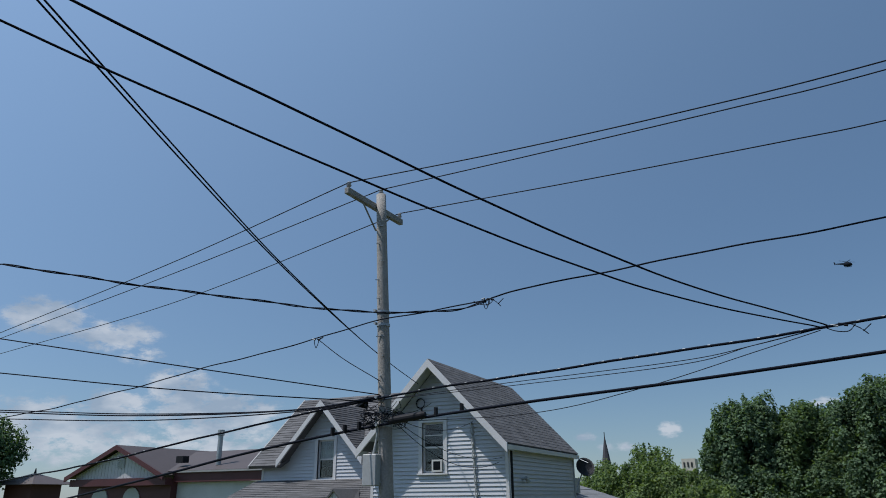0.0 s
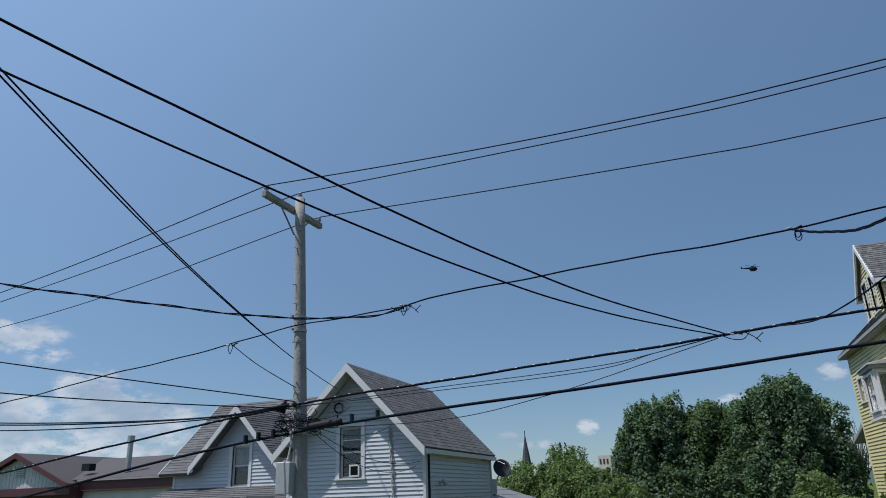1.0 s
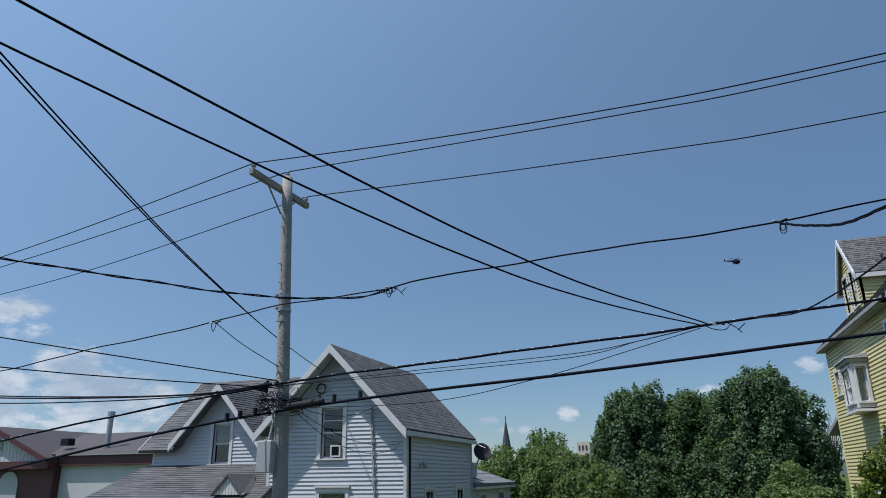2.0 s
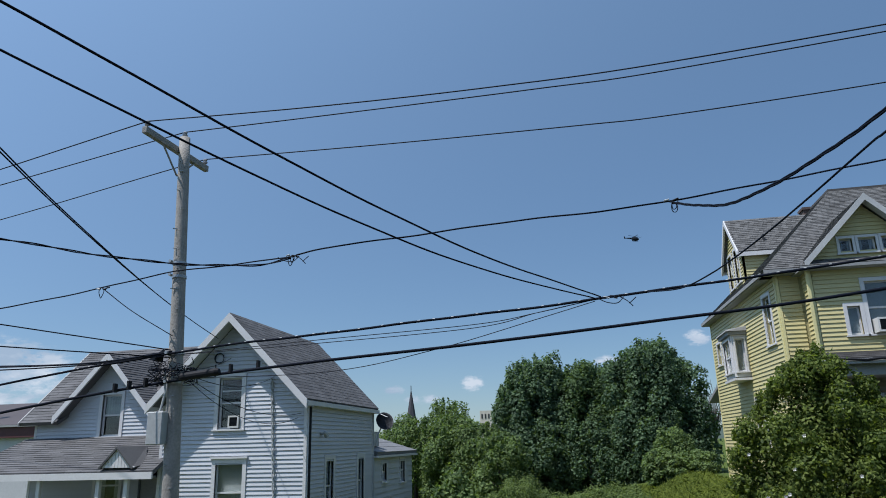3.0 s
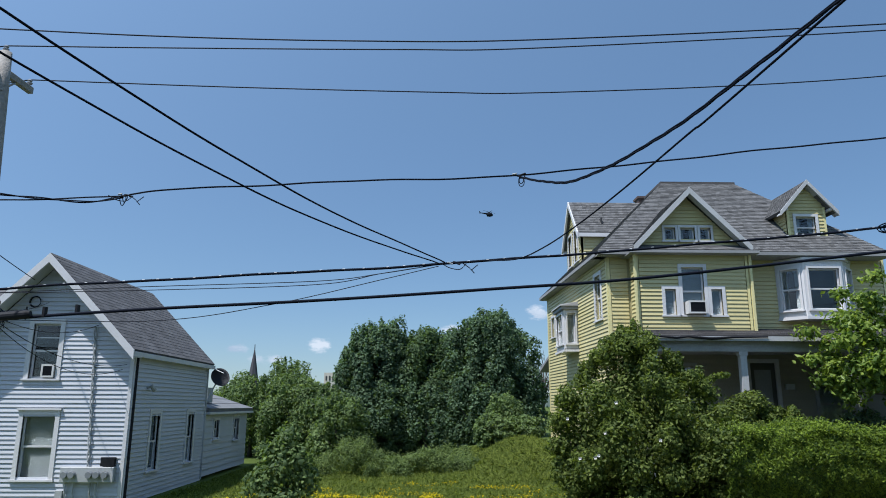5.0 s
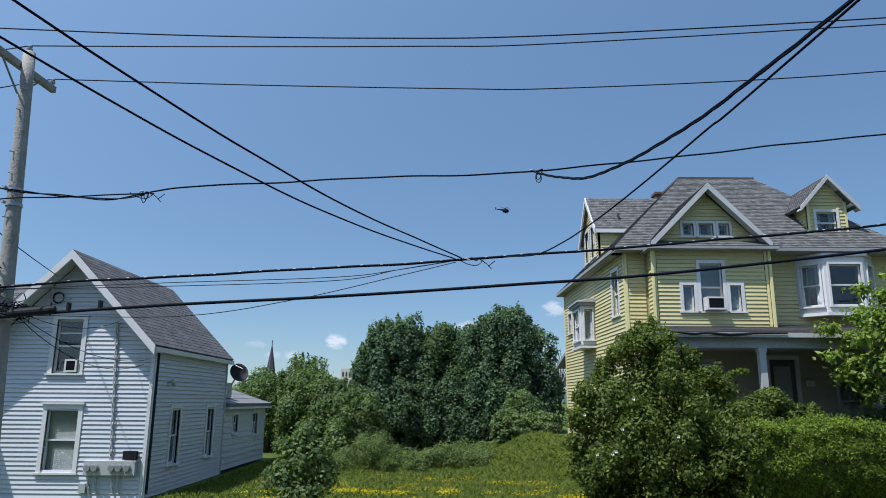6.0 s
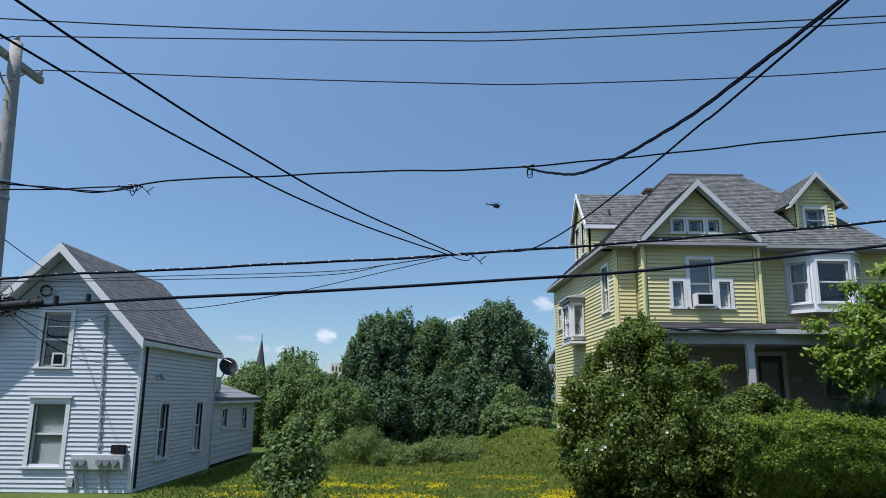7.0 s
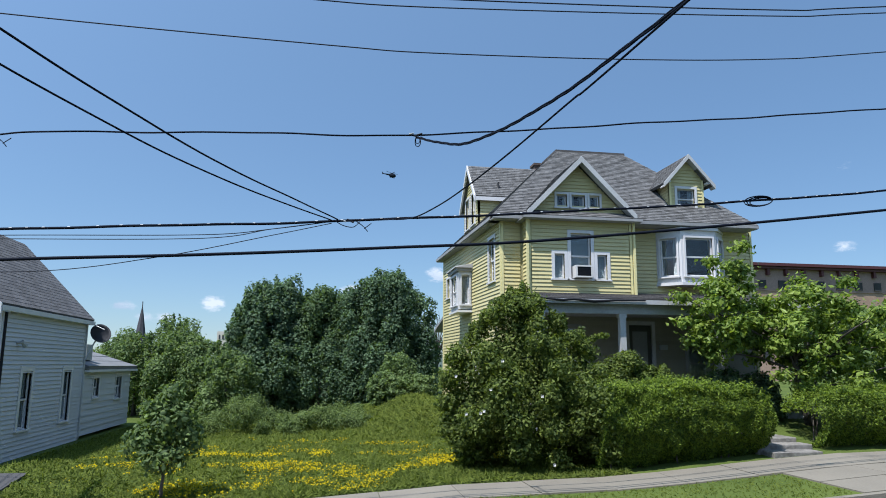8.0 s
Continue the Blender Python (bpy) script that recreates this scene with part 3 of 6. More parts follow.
def build_white_house():
    h = thing("white_house", "small white vinyl-sided gabled house with grey shingle roof", "house", at=(-9.5, 20, 0))
    h.location = (0, 0, 0)
    XL, XR, YF, YB, XM, EZ, AZ = -11.66, -7.30, 18.16, 24.1, -9.50, 3.75, 6.03
    front = Face((XL, YF, 0), (1, 0, 0), (0, -1, 0))
    side = Face((XR, YF, 0), (0, 1, 0), (1, 0, 0))
    left = Face((XL, YB, 0), (0, -1, 0), (-1, 0, 0))
    back = Face((XR, YB, 0), (-1, 0, 0), (0, 1, 0))
    lo = (1.74, 2.54, 0.62, 2.17)
    up = (1.72, 2.40, 3.07, 4.46)
    gable = [(0, EZ), (XM - XL, AZ), (XR - XL, EZ)]
    wall("wall", front, 0.0, gable, [lo, up], WHITE_SHEATH, WHITE_SIDING, h)
    s1, s2 = (1.36, 1.98, 0.70, 2.18), (4.26, 4.86, 0.70, 2.18)
    wall("wall", side, 0.0, [(0, EZ), (YB - YF, EZ)], [s1, s2], WHITE_SHEATH, WHITE_SIDING, h)
    wall("wall", left, 0.0, [(0, EZ), (YB - YF, EZ)], [], WHITE_SHEATH, WHITE_SIDING, h, course=0.3)
    wall("wall", back, 0.0, [(0, EZ), (XR - XM, AZ), (XR - XL, EZ)], [], WHITE_SHEATH, WHITE_SIDING, h, course=0.3)
    bm = bmesh.new()
    box(bm, XL + 0.05, XR - 0.05, YF + 0.05, YB - 0.05, -0.3, 0.0)
    part("foundation", bm, CONCRETE, h)
    # added sheets behind the panes, with the room's darkness in their colour
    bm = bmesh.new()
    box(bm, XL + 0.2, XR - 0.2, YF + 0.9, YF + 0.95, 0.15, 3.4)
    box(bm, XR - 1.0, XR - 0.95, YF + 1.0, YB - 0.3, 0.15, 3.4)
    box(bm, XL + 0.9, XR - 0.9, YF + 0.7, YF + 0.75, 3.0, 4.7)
    part("dark_backing", bm, DARK_ROOM, h)
    for f, u, z1 in ((front, 0.0, EZ), (front, XR - XL - 0.09, EZ), (side, 0.0, EZ), (side, YB - YF - 0.09, EZ)):
        corner_post(f, h, u, 0.0, z1)
    window(front, h, *lo, curtain="shade", trim=0.11, head=True)
    window(front, h, *up, trim=0.12, bars=1)
    window(side, h, *s1, curtain="shade", trim=0.12)
    window(side, h, *s2, curtain="shade", trim=0.12)
    # main roof, with overhanging rakes
    ov, y0, y1 = 0.16, YF - 0.52, YB + 0.25
    k = (AZ - EZ) / (XM - XL)
    tz, ez = AZ + 0.20, EZ + 0.20 - ov * k
    shingled("roof", [(XR + ov, y0, ez), (XR + ov, y1, ez), (XM, y1, tz), (XM, y0, tz)], SHINGLE_BROWN, h, seed=3, rise=0.14, tab=0.32, proud=0.008)
    shingled("roof", [(XL - ov, y1, ez), (XL - ov, y0, ez), (XM, y0, tz), (XM, y1, tz)], SHINGLE_BROWN, h, seed=4, rise=0.14, tab=0.32, proud=0.008)
    for s in (1, -1):
        bm = bmesh.new()
        e, t_ = Vector((XM + s * (XR - XM + ov + 0.02), y0 - 0.03, ez - 0.02)), Vector((XM, y0 - 0.03, tz - 0.01))
        d = Vector((0, 0, 0.24))
        hexa(bm, [e - d, t_ - d, t_ - d + Vector((0, 0.06, 0)), e - d + Vector((0, 0.06, 0)), e, t_, t_ + Vector((0, 0.06, 0)), e + Vector((0, 0.06, 0))])
        part("bargeboard", bm, TRIM, h)
        bm = bmesh.new()
        hexa(bm, [e - d * 0.75 + Vector((0, 0.06, 0)), t_ - d * 0.75 + Vector((0, 0.06, 0)), t_ - d * 0.75 + Vector((0, 0.53, 0)), e - d * 0.75 + Vector((0, 0.53, 0)),
                  e - d * 0.6 + Vector((0, 0.06, 0)), t_ - d * 0.6 + Vector((0, 0.06, 0)), t_ - d * 0.6 + Vector((0, 0.53, 0)), e - d * 0.6 + Vector((0, 0.53, 0))])
        part("soffit", bm, WHITE_SHEATH, h)
    bm = bmesh.new()
    box(bm, XR + 0.04, XR + ov + 0.03, y0 + 0.05, y1, ez - 0.17, ez - 0.10 + 0.05)
    part("eave_fascia", bm, TRIM, h)
    bm = bmesh.new()
    tube(bm, [(XR + 0.06, YF + 0.06, ez - 0.1), (XR + 0.06, YF + 0.06, 0.1)], 0.035, 8)
    part("downspout", bm, BLACK_PLASTIC, h, "dark downspout at the front corner")
    bm = bmesh.new()
    tube(bm, [(XR + 0.05, YB - 0.05, ez - 0.1), (XR + 0.05, YB - 0.05, 0.05)], 0.03, 8)
    part("downspout", bm, METER_GREY, h)
    bm = bmesh.new()
    tube(bm, [(XR, YF + 0.88, 2.86), (XR + 0.14, YF + 0.88, 2.89)], 0.03, 8)
    tube(bm, [(XR + 0.14, YF + 0.88, 2.92), (XR + 0.18, YF + 1.0, 2.81)], [0.045, 0.07], 8)
    part("wall_light", bm, METER_GREY, h)

    # set-back wing with its own wall gable and porch
    WX, WY, WB, WE = -17.2, 19.8, 25.0, 3.68
    wf = Face((WX, WY, 0), (1, 0, 0), (0, -1, 0))
    wl = Face((WX, WB, 0), (0, -1, 0), (-1, 0, 0))
    gx, ghw, gz = -14.52, 1.55, 5.42
    prof = [(0, WE), (gx - ghw - WX, WE), (gx - WX, gz), (gx + ghw - WX, WE), (XL - WX, WE)]
    gw = (gx - WX - 0.32, gx - WX + 0.34, 3.02, 4.28)
    door = (3.85, 4.75, 0.35, 2.35)
    pw = (2.4, 3.2, 0.9, 2.2)
    wall("wall", wf, 0.3, prof, [gw, door, pw], WHITE_SHEATH, WHITE_SIDING, h)
    wall("wall", wl, 0.3, [(0, WE), (2.6, 6.0), (WB - WY, WE)], [], WHITE_SHEATH, WHITE_SIDING, h)
    corner_post(wf, h, 0.0, 0.3, WE)
    window(wf, h, *gw, trim=0.11, curtain="upper")
    window(wf, h, *pw, trim=0.10, curtain="sides")
    bm = bmesh.new()
    wf.block(bm, door[0] + 0.05, door[1] - 0.05, -0.10, -0.05, 0.38, 2.32)
    part("door", bm, GREY_TRIM, h, "grey panelled front door in the porch")
    # another added near-black sheet, so the wing's windows look into darkness
    bm = bmesh.new()
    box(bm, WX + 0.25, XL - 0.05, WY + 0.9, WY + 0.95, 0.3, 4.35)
    part("dark_backing", bm, DARK_ROOM, h)
    ridge_y, ridge_z, wov = 22.4, 6.08, 0.35
    kk = (ridge_z - WE) / (ridge_y - WY)
    we = WE + 0.12 - 0.35 * kk
    yf = WY - 0.35
    shingled("roof", [(WX - wov, yf, we), (gx - ghw - 0.1, yf, we), (gx, ridge_y, ridge_z), (WX - wov, ridge_y, ridge_z)], SHINGLE_BROWN, h, seed=5)
    shingled("roof", [(gx + ghw + 0.1, yf, we), (XL + 0.2, yf, we), (XL + 2.0, ridge_y, ridge_z), (gx, ridge_y, ridge_z)], SHINGLE_BROWN, h, seed=7)
    shingled("roof", [(XL + 0.2, WB + 0.3, we), (WX - wov, WB + 0.3, we), (WX - wov, ridge_y, ridge_z), (XL + 2.0, ridge_y, ridge_z)], SHINGLE_BROWN, h, seed=6, rise=0.4, tab=2)
    # the small gable's roof and bargeboards
    gk = (gz - WE) / ghw
    go = 0.16
    ge, gt, gy0, gy1 = WE + 0.14 - go * gk, gz + 0.14, WY - 0.45, ridge_y - 0.02
    for s in (1, -1):
        quad = [(gx + s * (ghw + go), gy0, ge), (gx + s * (ghw + go), WY + 0.2, ge), (gx, gy1, gt), (gx, gy0, gt)]
        shingled("roof", quad, SHINGLE_BROWN, h, seed=8 + s)
        bm = bmesh.new()
        e, t_ = Vector((gx + s * (ghw + go + 0.02), gy0 - 0.03, ge)), Vector((gx, gy0 - 0.03, gt))
        d = Vector((0, 0, 0.22))
        f_ = Vector((0, 0.06, 0))
        hexa(bm, [e - d, t_ - d, t_ - d + f_, e - d + f_, e, t_, t_ + f_, e + f_])
        part("bargeboard", bm, TRIM, h)
    bm = bmesh.new()
    e, t_ = Vector((WX - wov - 0.02, yf - 0.02, we + 0.02)), Vector((WX - wov - 0.02, ridge_y, ridge_z + 0.02))
    d, f_ = Vector((0, 0, 0.12)), Vector((0.05, 0, 0))
    hexa(bm, [e - d, t_ - d, t_ - d + f_, e - d + f_, e, t_, t_ + f_, e + f_])
    part("bargeboard", bm, GREY_TRIM, h)
    # porch
    PX0, PX1, PY, PZ, PT = -17.6, -11.35, 17.42, 2.02, 3.0
    shingled("porch_roof", [(PX0, PY, PZ), (PX1, PY, PZ), (XL - 0.02, WY - 0.03, PT), (PX0 + 0.2, WY - 0.03, PT)], SHINGLE_BROWN, h, seed=11)
    bm = bmesh.new()
    box(bm, PX0, PX1, PY - 0.04, PY + 0.02, PZ - 0.20, PZ - 0.02)
    part("porch_fascia", bm, TRIM, h)
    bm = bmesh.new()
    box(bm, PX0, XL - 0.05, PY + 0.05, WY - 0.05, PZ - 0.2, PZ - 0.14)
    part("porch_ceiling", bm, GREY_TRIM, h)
    for px in (-16.9, -14.9, -13.05, -12.2):
        bm = bmesh.new()
        box(bm, px - 0.06, px + 0.06, PY + 0.1, PY + 0.22, 0.35, PZ - 0.2)
        part("porch_post", bm, TRIM, h, bevel=0.01)
    bm = bmesh.new()
    box(bm, PX0 + 0.2, XL - 0.05, PY + 0.05, WY - 0.05, -0.05, 0.35)
    part("porch_floor", bm, GREY_TRIM, h)
    qx, qb = -12.45, 2.12
    for s in (1, -1):
        bm = bmesh.new()
        slab(bm, [(qx + s * 0.52, PY - 0.06, qb), (qx + s * 0.52, PY + 0.55, qb + 0.08), (qx, PY + 1.3, qb + 0.56), (qx, PY - 0.06, qb + 0.56)], 0.05)
        part("pediment_roof", bm, SHINGLE_BROWN, h)
    for i in range(10):
        u = -0.45 + i * 0.1
        z = 0.52 * (1 - abs(u) / 0.5)
        z2 = 0.52 * (1 - abs(u + 0.09) / 0.5)
        vs = [(qx + u, PY, qb), (qx + u + 0.09, PY, qb), (qx + u + 0.09, PY + 0.03, qb), (qx + u, PY + 0.03, qb)]
        vs += [(qx + u, PY, qb + max(0.02, z)), (qx + u + 0.09, PY, qb + max(0.02, z2)), (qx + u + 0.09, PY + 0.03, qb + max(0.02, z2)), (qx + u, PY + 0.03, qb + max(0.02, z))]
        mesh_ob("pediment_board", vs, HEX, TRIM, h)

    # lean-to at the back
    SX, SY0, SY1, SE = -7.29, 24.12, 29.7, 2.28
    sh = Face((SX, SY0, 0), (0, 1, 0), (1, 0, 0))
    a, b = (1.05, 1.62, 1.26, 1.90), (3.58, 4.28, 1.12, 1.98)
    wall("wall", sh, 0.1, [(0, SE), (SY1 - SY0, SE)], [a, b], WHITE_SHEATH, WHITE_SIDING, h, course=0.2)
    wall("wall", Face((SX, SY1, 0), (-1, 0, 0), (0, 1, 0)), 0.1, [(0, SE), (2.3, 2.95), (4.5, SE)], [], WHITE_SHEATH, WHITE_SIDING, h, course=0.3)
    window(sh, h, *a, trim=0.07)
    window(sh, h, *b, trim=0.07)
    bm = bmesh.new()
    box(bm, SX - 1.5, SX - 1.45, SY0 + 0.1, SY1 - 0.2, 0.1, 2.2)
    part("dark_backing", bm, DARK_ROOM, h)
    shingled("shed_roof", [(SX + 0.18, SY0 - 0.0, SE), (SX + 0.18, SY1 + 0.25, SE), (-9.3, SY1 + 0.1, 3.0), (-9.3, SY0, 3.0)], GREY_SHED, h, seed=13, rise=0.5, tab=3)
    bm = bmesh.new()
    box(bm, SX + 0.05, SX + 0.2, SY0, SY1 + 0.25, SE - 0.18, SE - 0.10)
    part("eave_fascia", bm, TRIM, h)
    bm = bmesh.new()
    box(bm, -8.3, -7.6, 25.3, 25.9, 2.5, 3.02)
    part("roof_vent", bm, METER_GREY, h)


GREY_SHED = material("pale grey roll roofing", (0.16, 0.165, 0.17), rough=0.85, vary=0.15, grain=8, stain=1.0)
build_white_house()


def build_ac(face, name, u0, u1, z0, z1, label, out=0.34):
    a = thing(name, label, "air conditioner", "window air conditioners")
    rim = 0.045
    bm = bmesh.new()
    face.block(bm, u0, u1, -0.10, out - 0.03, z0, z1)
    face.block(bm, u0, u0 + rim, out - 0.029, out, z0, z1)
    face.block(bm, u1 - rim, u1, out - 0.029, out, z0, z1)
    face.block(bm, u0 + rim, u1 - rim, out - 0.029, out, z0, z0 + rim)
    face.block(bm, u0 + rim, u1 - rim, out - 0.029, out, z1 - rim, z1)
    part("case", bm, AC_WHITE, a)
    bm = bmesh.new()
    face.block(bm, u0 + rim, u1 - rim, out - 0.029, out - 0.02, z0 + rim, z1 - rim)
    grille = part("grille", bm, BLACK_PLASTIC, a, "dark grille at the back of the case")
    for i in range(7):
        z = z0 + rim + (z1 - z0 - 2 * rim) * (i + 0.5) / 7
        bm = bmesh.new()
        face.block(bm, u0 + rim, u1 - rim, out - 0.019, out - 0.012, z - 0.004, z + 0.004)
        part("fin", bm, BLACK_PLASTIC, grille)
    return a


WFRONT = Face((-11.66, 18.16, 0), (1, 0, 0), (0, -1, 0))
build_ac(WFRONT, "window_air_conditioner", 2.06, 2.38, 3.09, 3.42, "off-white window air conditioner in the gable window", 0.10)


def build_meters():
    m = thing("meter_bank", "grey bank of electric meters on the white siding", "electric meter")
    f = WFRONT
    bm = bmesh.new()
    f.block(bm, 2.88, 4.18, 0.035, 0.17, 0.56, 0.92)
    part("enclosure", bm, METER_GREY, m, bevel=0.01)
    for u in (3.01, 3.19, 3.61, 3.79, 3.99):
        bm = bmesh.new()
        tube(bm, [f.at(u, 0.16, 0.74), f.at(u, 0.27, 0.74)], [0.085, 0.075], 14)
        d = part("meter", bm, GLASS_DOME, m, "round glass-covered meter", smooth=False)
        bm = bmesh.new()
        tube(bm, [f.at(u, 0.17, 0.74), f.at(u, 0.19, 0.74)], [0.097, 0.092], 14)
        part("ring", bm, STEEL, d)
    for u in (3.0, 3.2, 3.6, 3.75):
        bm = bmesh.new()
        tube(bm, [f.at(u, 0.09, 0.56), f.at(u, 0.09, 0.3), f.at(u + 0.05, 0.06, 0.1)], 0.02, 6)
        part("conduit", bm, METER_GREY, m)
    bm = bmesh.new()
    f.block(bm, 3.83, 4.16, 0.035, 0.15, 0.94, 1.15)
    part("junction_box", bm, BLACK_PLASTIC, m)
    bm = bmesh.new()
    f.block(bm, 2.79, 2.96, 0.035, 0.12, 0.14, 0.36)
    part("junction_box", bm, METER_GREY, m)
    s = thing("service_cable", "twisted grey service cable down the white siding", "cable")
    for k in (0, 1):
        pts = [f.at(3.30 + 0.2 * i / 26 + 0.034 * math.sin(i * 1.25 + k * math.pi), 0.07 + 0.02 * math.cos(i * 1.25 + k * math.pi), 4.38 - 3.45 * i / 26) for i in range(27)]
        bm = bmesh.new()
        tube(bm, pts, 0.017, 6)
        part("strand", bm, METER_GREY, s)




def build_wall_coil():
    c = thing("wire_coil", "coil of black wire hung on the gable", "wire coil")
    f = WFRONT
    for k in range(2):
        bm = bmesh.new()
        tube(bm, [f.at(1.68 + (0.13 + 0.015 * k) * math.cos(a), 0.06 + 0.02 * k, 5.02 + (0.13 + 0.012 * k) * math.sin(a)) for a in np.linspace(0, 6.28, 20)], 0.012, 5)
        part("loop", bm, BLACK_CABLE, c)


build_wall_coil()
GLASS_DOME = material("smoky meter glass", (0.2, 0.22, 0.23), rough=0.1, vary=0.1, grain=20, bump=0)
build_meters()


def build_dish():
    d = thing("satellite_dish", "dark grey satellite dish on the rear corner of the white house", "satellite dish")
    c = Vector((-6.98, 24.45, 3.32))
    ax = Vector((0.55, -0.75, 0.35)).normalized()
    a = ax.orthogonal().normalized()
    b = ax.cross(a)
    bm = bmesh.new()
    rings = []
    for i in range(6):
        r = 0.33 * i / 5
        z = 0.10 * (i / 5) ** 2
        rings.append([bm.verts.new(c + ax * z + r * (math.cos(k * math.pi / 10) * a + math.sin(k * math.pi / 10) * b)) for k in range(20)] if i else [bm.verts.new(c)])
    for k in range(20):
        bm.faces.new([rings[0][0], rings[1][k], rings[1][(k + 1) % 20]])
        for i in range(1, 5):
            bm.faces.new([rings[i][k], rings[i + 1][k], rings[i + 1][(k + 1) % 20], rings[i][(k + 1) % 20]])
    bmesh.ops.solidify(bm, geom=bm.faces[:], thickness=0.012)
    part("reflector", bm, DISH_GREY, d, smooth=True)
    bm = bmesh.new()
    tube(bm, [c - ax * 0.05, (-7.15, 24.45, 3.0), (-7.3, 24.3, 2.5)], 0.025, 8)
    part("mast", bm, STEEL, d)
    bm = bmesh.new()
    tube(bm, [c - b * 0.36 + ax * 0.1, c + ax * 0.42], 0.014, 6)
    part("feed_arm", bm, STEEL, d)


DISH_GREY = material("dark grey dish paint", (0.024, 0.027, 0.034), rough=0.6, vary=0.1, grain=10)
build_dish()

# ---- yellow house ----


def build_yellow_house():
    h = thing("yellow_house", "large yellow sided Victorian house with grey hipped roof", "house")
    B, E = 0.85, 6.92
    XL, XR, Y0, YB, YBAY, YR, B0, B1 = 5.64, 14.35, 20.62, 29.4, 20.0, 20.9, 6.33, 9.66
    S, Q = YELLOW_SHEATH, YELLOW_SIDING
    SKEW = 0.32
    run = math.hypot(SKEW, YB - Y0)
    west = Face((XL - SKEW, YB, 0), (SKEW / run, (Y0 - YB) / run, 0), ((Y0 - YB) / run, -SKEW / run, 0))
    fl = Face((XL, Y0, 0), (1, 0, 0), (0, -1, 0))
    fb = Face((B0, YBAY, 0), (1, 0, 0), (0, -1, 0))
    fr = Face((B1, YR, 0), (1, 0, 0), (0, -1, 0))
    bl = Face((B0, Y0, 0), (0, -1, 0), (-1, 0, 0))
    br = Face((B1, YBAY, 0), (0, 1, 0), (1, 0, 0))
    east = Face((XR, YR, 0), (0, 1, 0), (1, 0, 0))
    back = Face((XR, YB, 0), (-1, 0, 0), (0, 1, 0))

    def flat(face, length, holes=(), top=E, base=B, course=0.118):
        return wall("wall", face, base, [(0, top), (length, top)], list(holes), S, Q, h, course=course)
    ww = (YB - 21.94, YB - 21.28, 5.06, 6.46)
    ws = (YB - 28.6, YB - 28.0, 5.15, 5.95)
    lw = (YB - 24.2, YB - 23.3, 2.0, 3.6)
    flat(west, YB - Y0, [ws, lw, ww])
    flat(fl, B0 - XL)
    centre, wl, wr = (1.33, 1.98, 5.02, 6.43), (0.81, 1.13, 5.02, 5.78), (2.18, 2.50, 5.02, 5.78)
    flat(fb, B1 - B0, [wl, centre, wr], base=4.3)
    lowwin = (1.05, 1.85, 1.9, 3.6)
    low = Face((B0, YR, 0), (1, 0, 0), (0, -1, 0))
    wall("wall", low, B, [(0, 4.299), (B1 - B0 - 0.01, 4.299)], [lowwin], PORCH_SIDING, PORCH_SIDING, h, course=0.118)
    flat(bl, Y0 - YBAY, base=4.3)
    flat(br, YR - YBAY, base=4.3)
    wall("wall", Face((B0, YR, 0), (0, -1, 0), (1, 0, 0)), B, [(0.02, 4.299), (YR - Y0, 4.299)], [], PORCH_SIDING, PORCH_SIDING, h, course=0.118)
    door = (0.10, 1.08, 1.38, 3.82)
    side_l = (2.2, 3.2, 1.9, 3.1)
    bay_hole = (1.5, 3.2, 5.2, 6.6)
    flat(fr, XR - B1, [bay_hole], base=4.3)
    wall("wall", fr, B, [(0, 4.299), (XR - B1, 4.299)], [door, side_l], PORCH_SIDING, PORCH_SIDING, h, course=0.118)
    flat(east, YB - YR, course=0.3)
    flat(back, XR - XL, course=0.3)
    bm = bmesh.new()
    box(bm, XL + 0.06, XR - 0.06, Y0 + 0.35, YB - 0.06, 0.2, B)
    part("foundation", bm, CONCRETE, h)
    # added near-black sheets and floor standing for dark rooms, not known partitions
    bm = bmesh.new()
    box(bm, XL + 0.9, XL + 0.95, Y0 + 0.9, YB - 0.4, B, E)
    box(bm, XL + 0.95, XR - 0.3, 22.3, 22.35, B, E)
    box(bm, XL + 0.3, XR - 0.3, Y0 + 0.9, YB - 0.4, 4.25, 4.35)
    part("dark_backing", bm, DARK_ROOM, h)
    for f, u in ((west, YB - Y0 - 0.07), (west, 0.0), (fl, 0.0), (fb, 0.0), (fb, B1 - B0 - 0.07), (fr, XR - B1 - 0.07), (east, 0.0)):
        corner_post(f, h, u, B if f is not fb else 4.35, E, 0.07, YELLOW_TRIM)
    window(west, h, *ww, trim=0.11, curtain="upper")
    window(west, h, *ws, trim=0.08)
    window(west, h, *lw, trim=0.10, curtain="half")
    window(fb, h, *centre, trim=0.10, curtain="shade")
    window(fb, h, *wl, trim=0.095, curtain="shade", mid=False)
    window(fb, h, *wr, trim=0.095, curtain="shade", mid=False)
    window(low, h, *lowwin, trim=0.1, curtain="sides", trim_mat=GREY_TRIM)
    window(fr, h, *side_l, trim=0.1, curtain="full", trim_mat=GREY_TRIM)
    bm = bmesh.new()
    fr.block(bm, door[0], door[0] + 0.1, -0.05, 0.06, 1.38, 3.82)
    fr.block(bm, door[1] - 0.1, door[1], -0.05, 0.06, 1.38, 3.82)
    fr.block(bm, door[0] + 0.1, door[1] - 0.1, -0.05, 0.06, 3.7, 3.82)
    d = part("door", bm, OLD_TRIM, h, "dark front door with a tall pane in a pale frame")
    bm = bmesh.new()
    fr.block(bm, door[0] + 0.1, door[1] - 0.1, -0.08, -0.03, 1.38, 3.7)
    part("door_leaf", bm, DOOR_DARK, d)
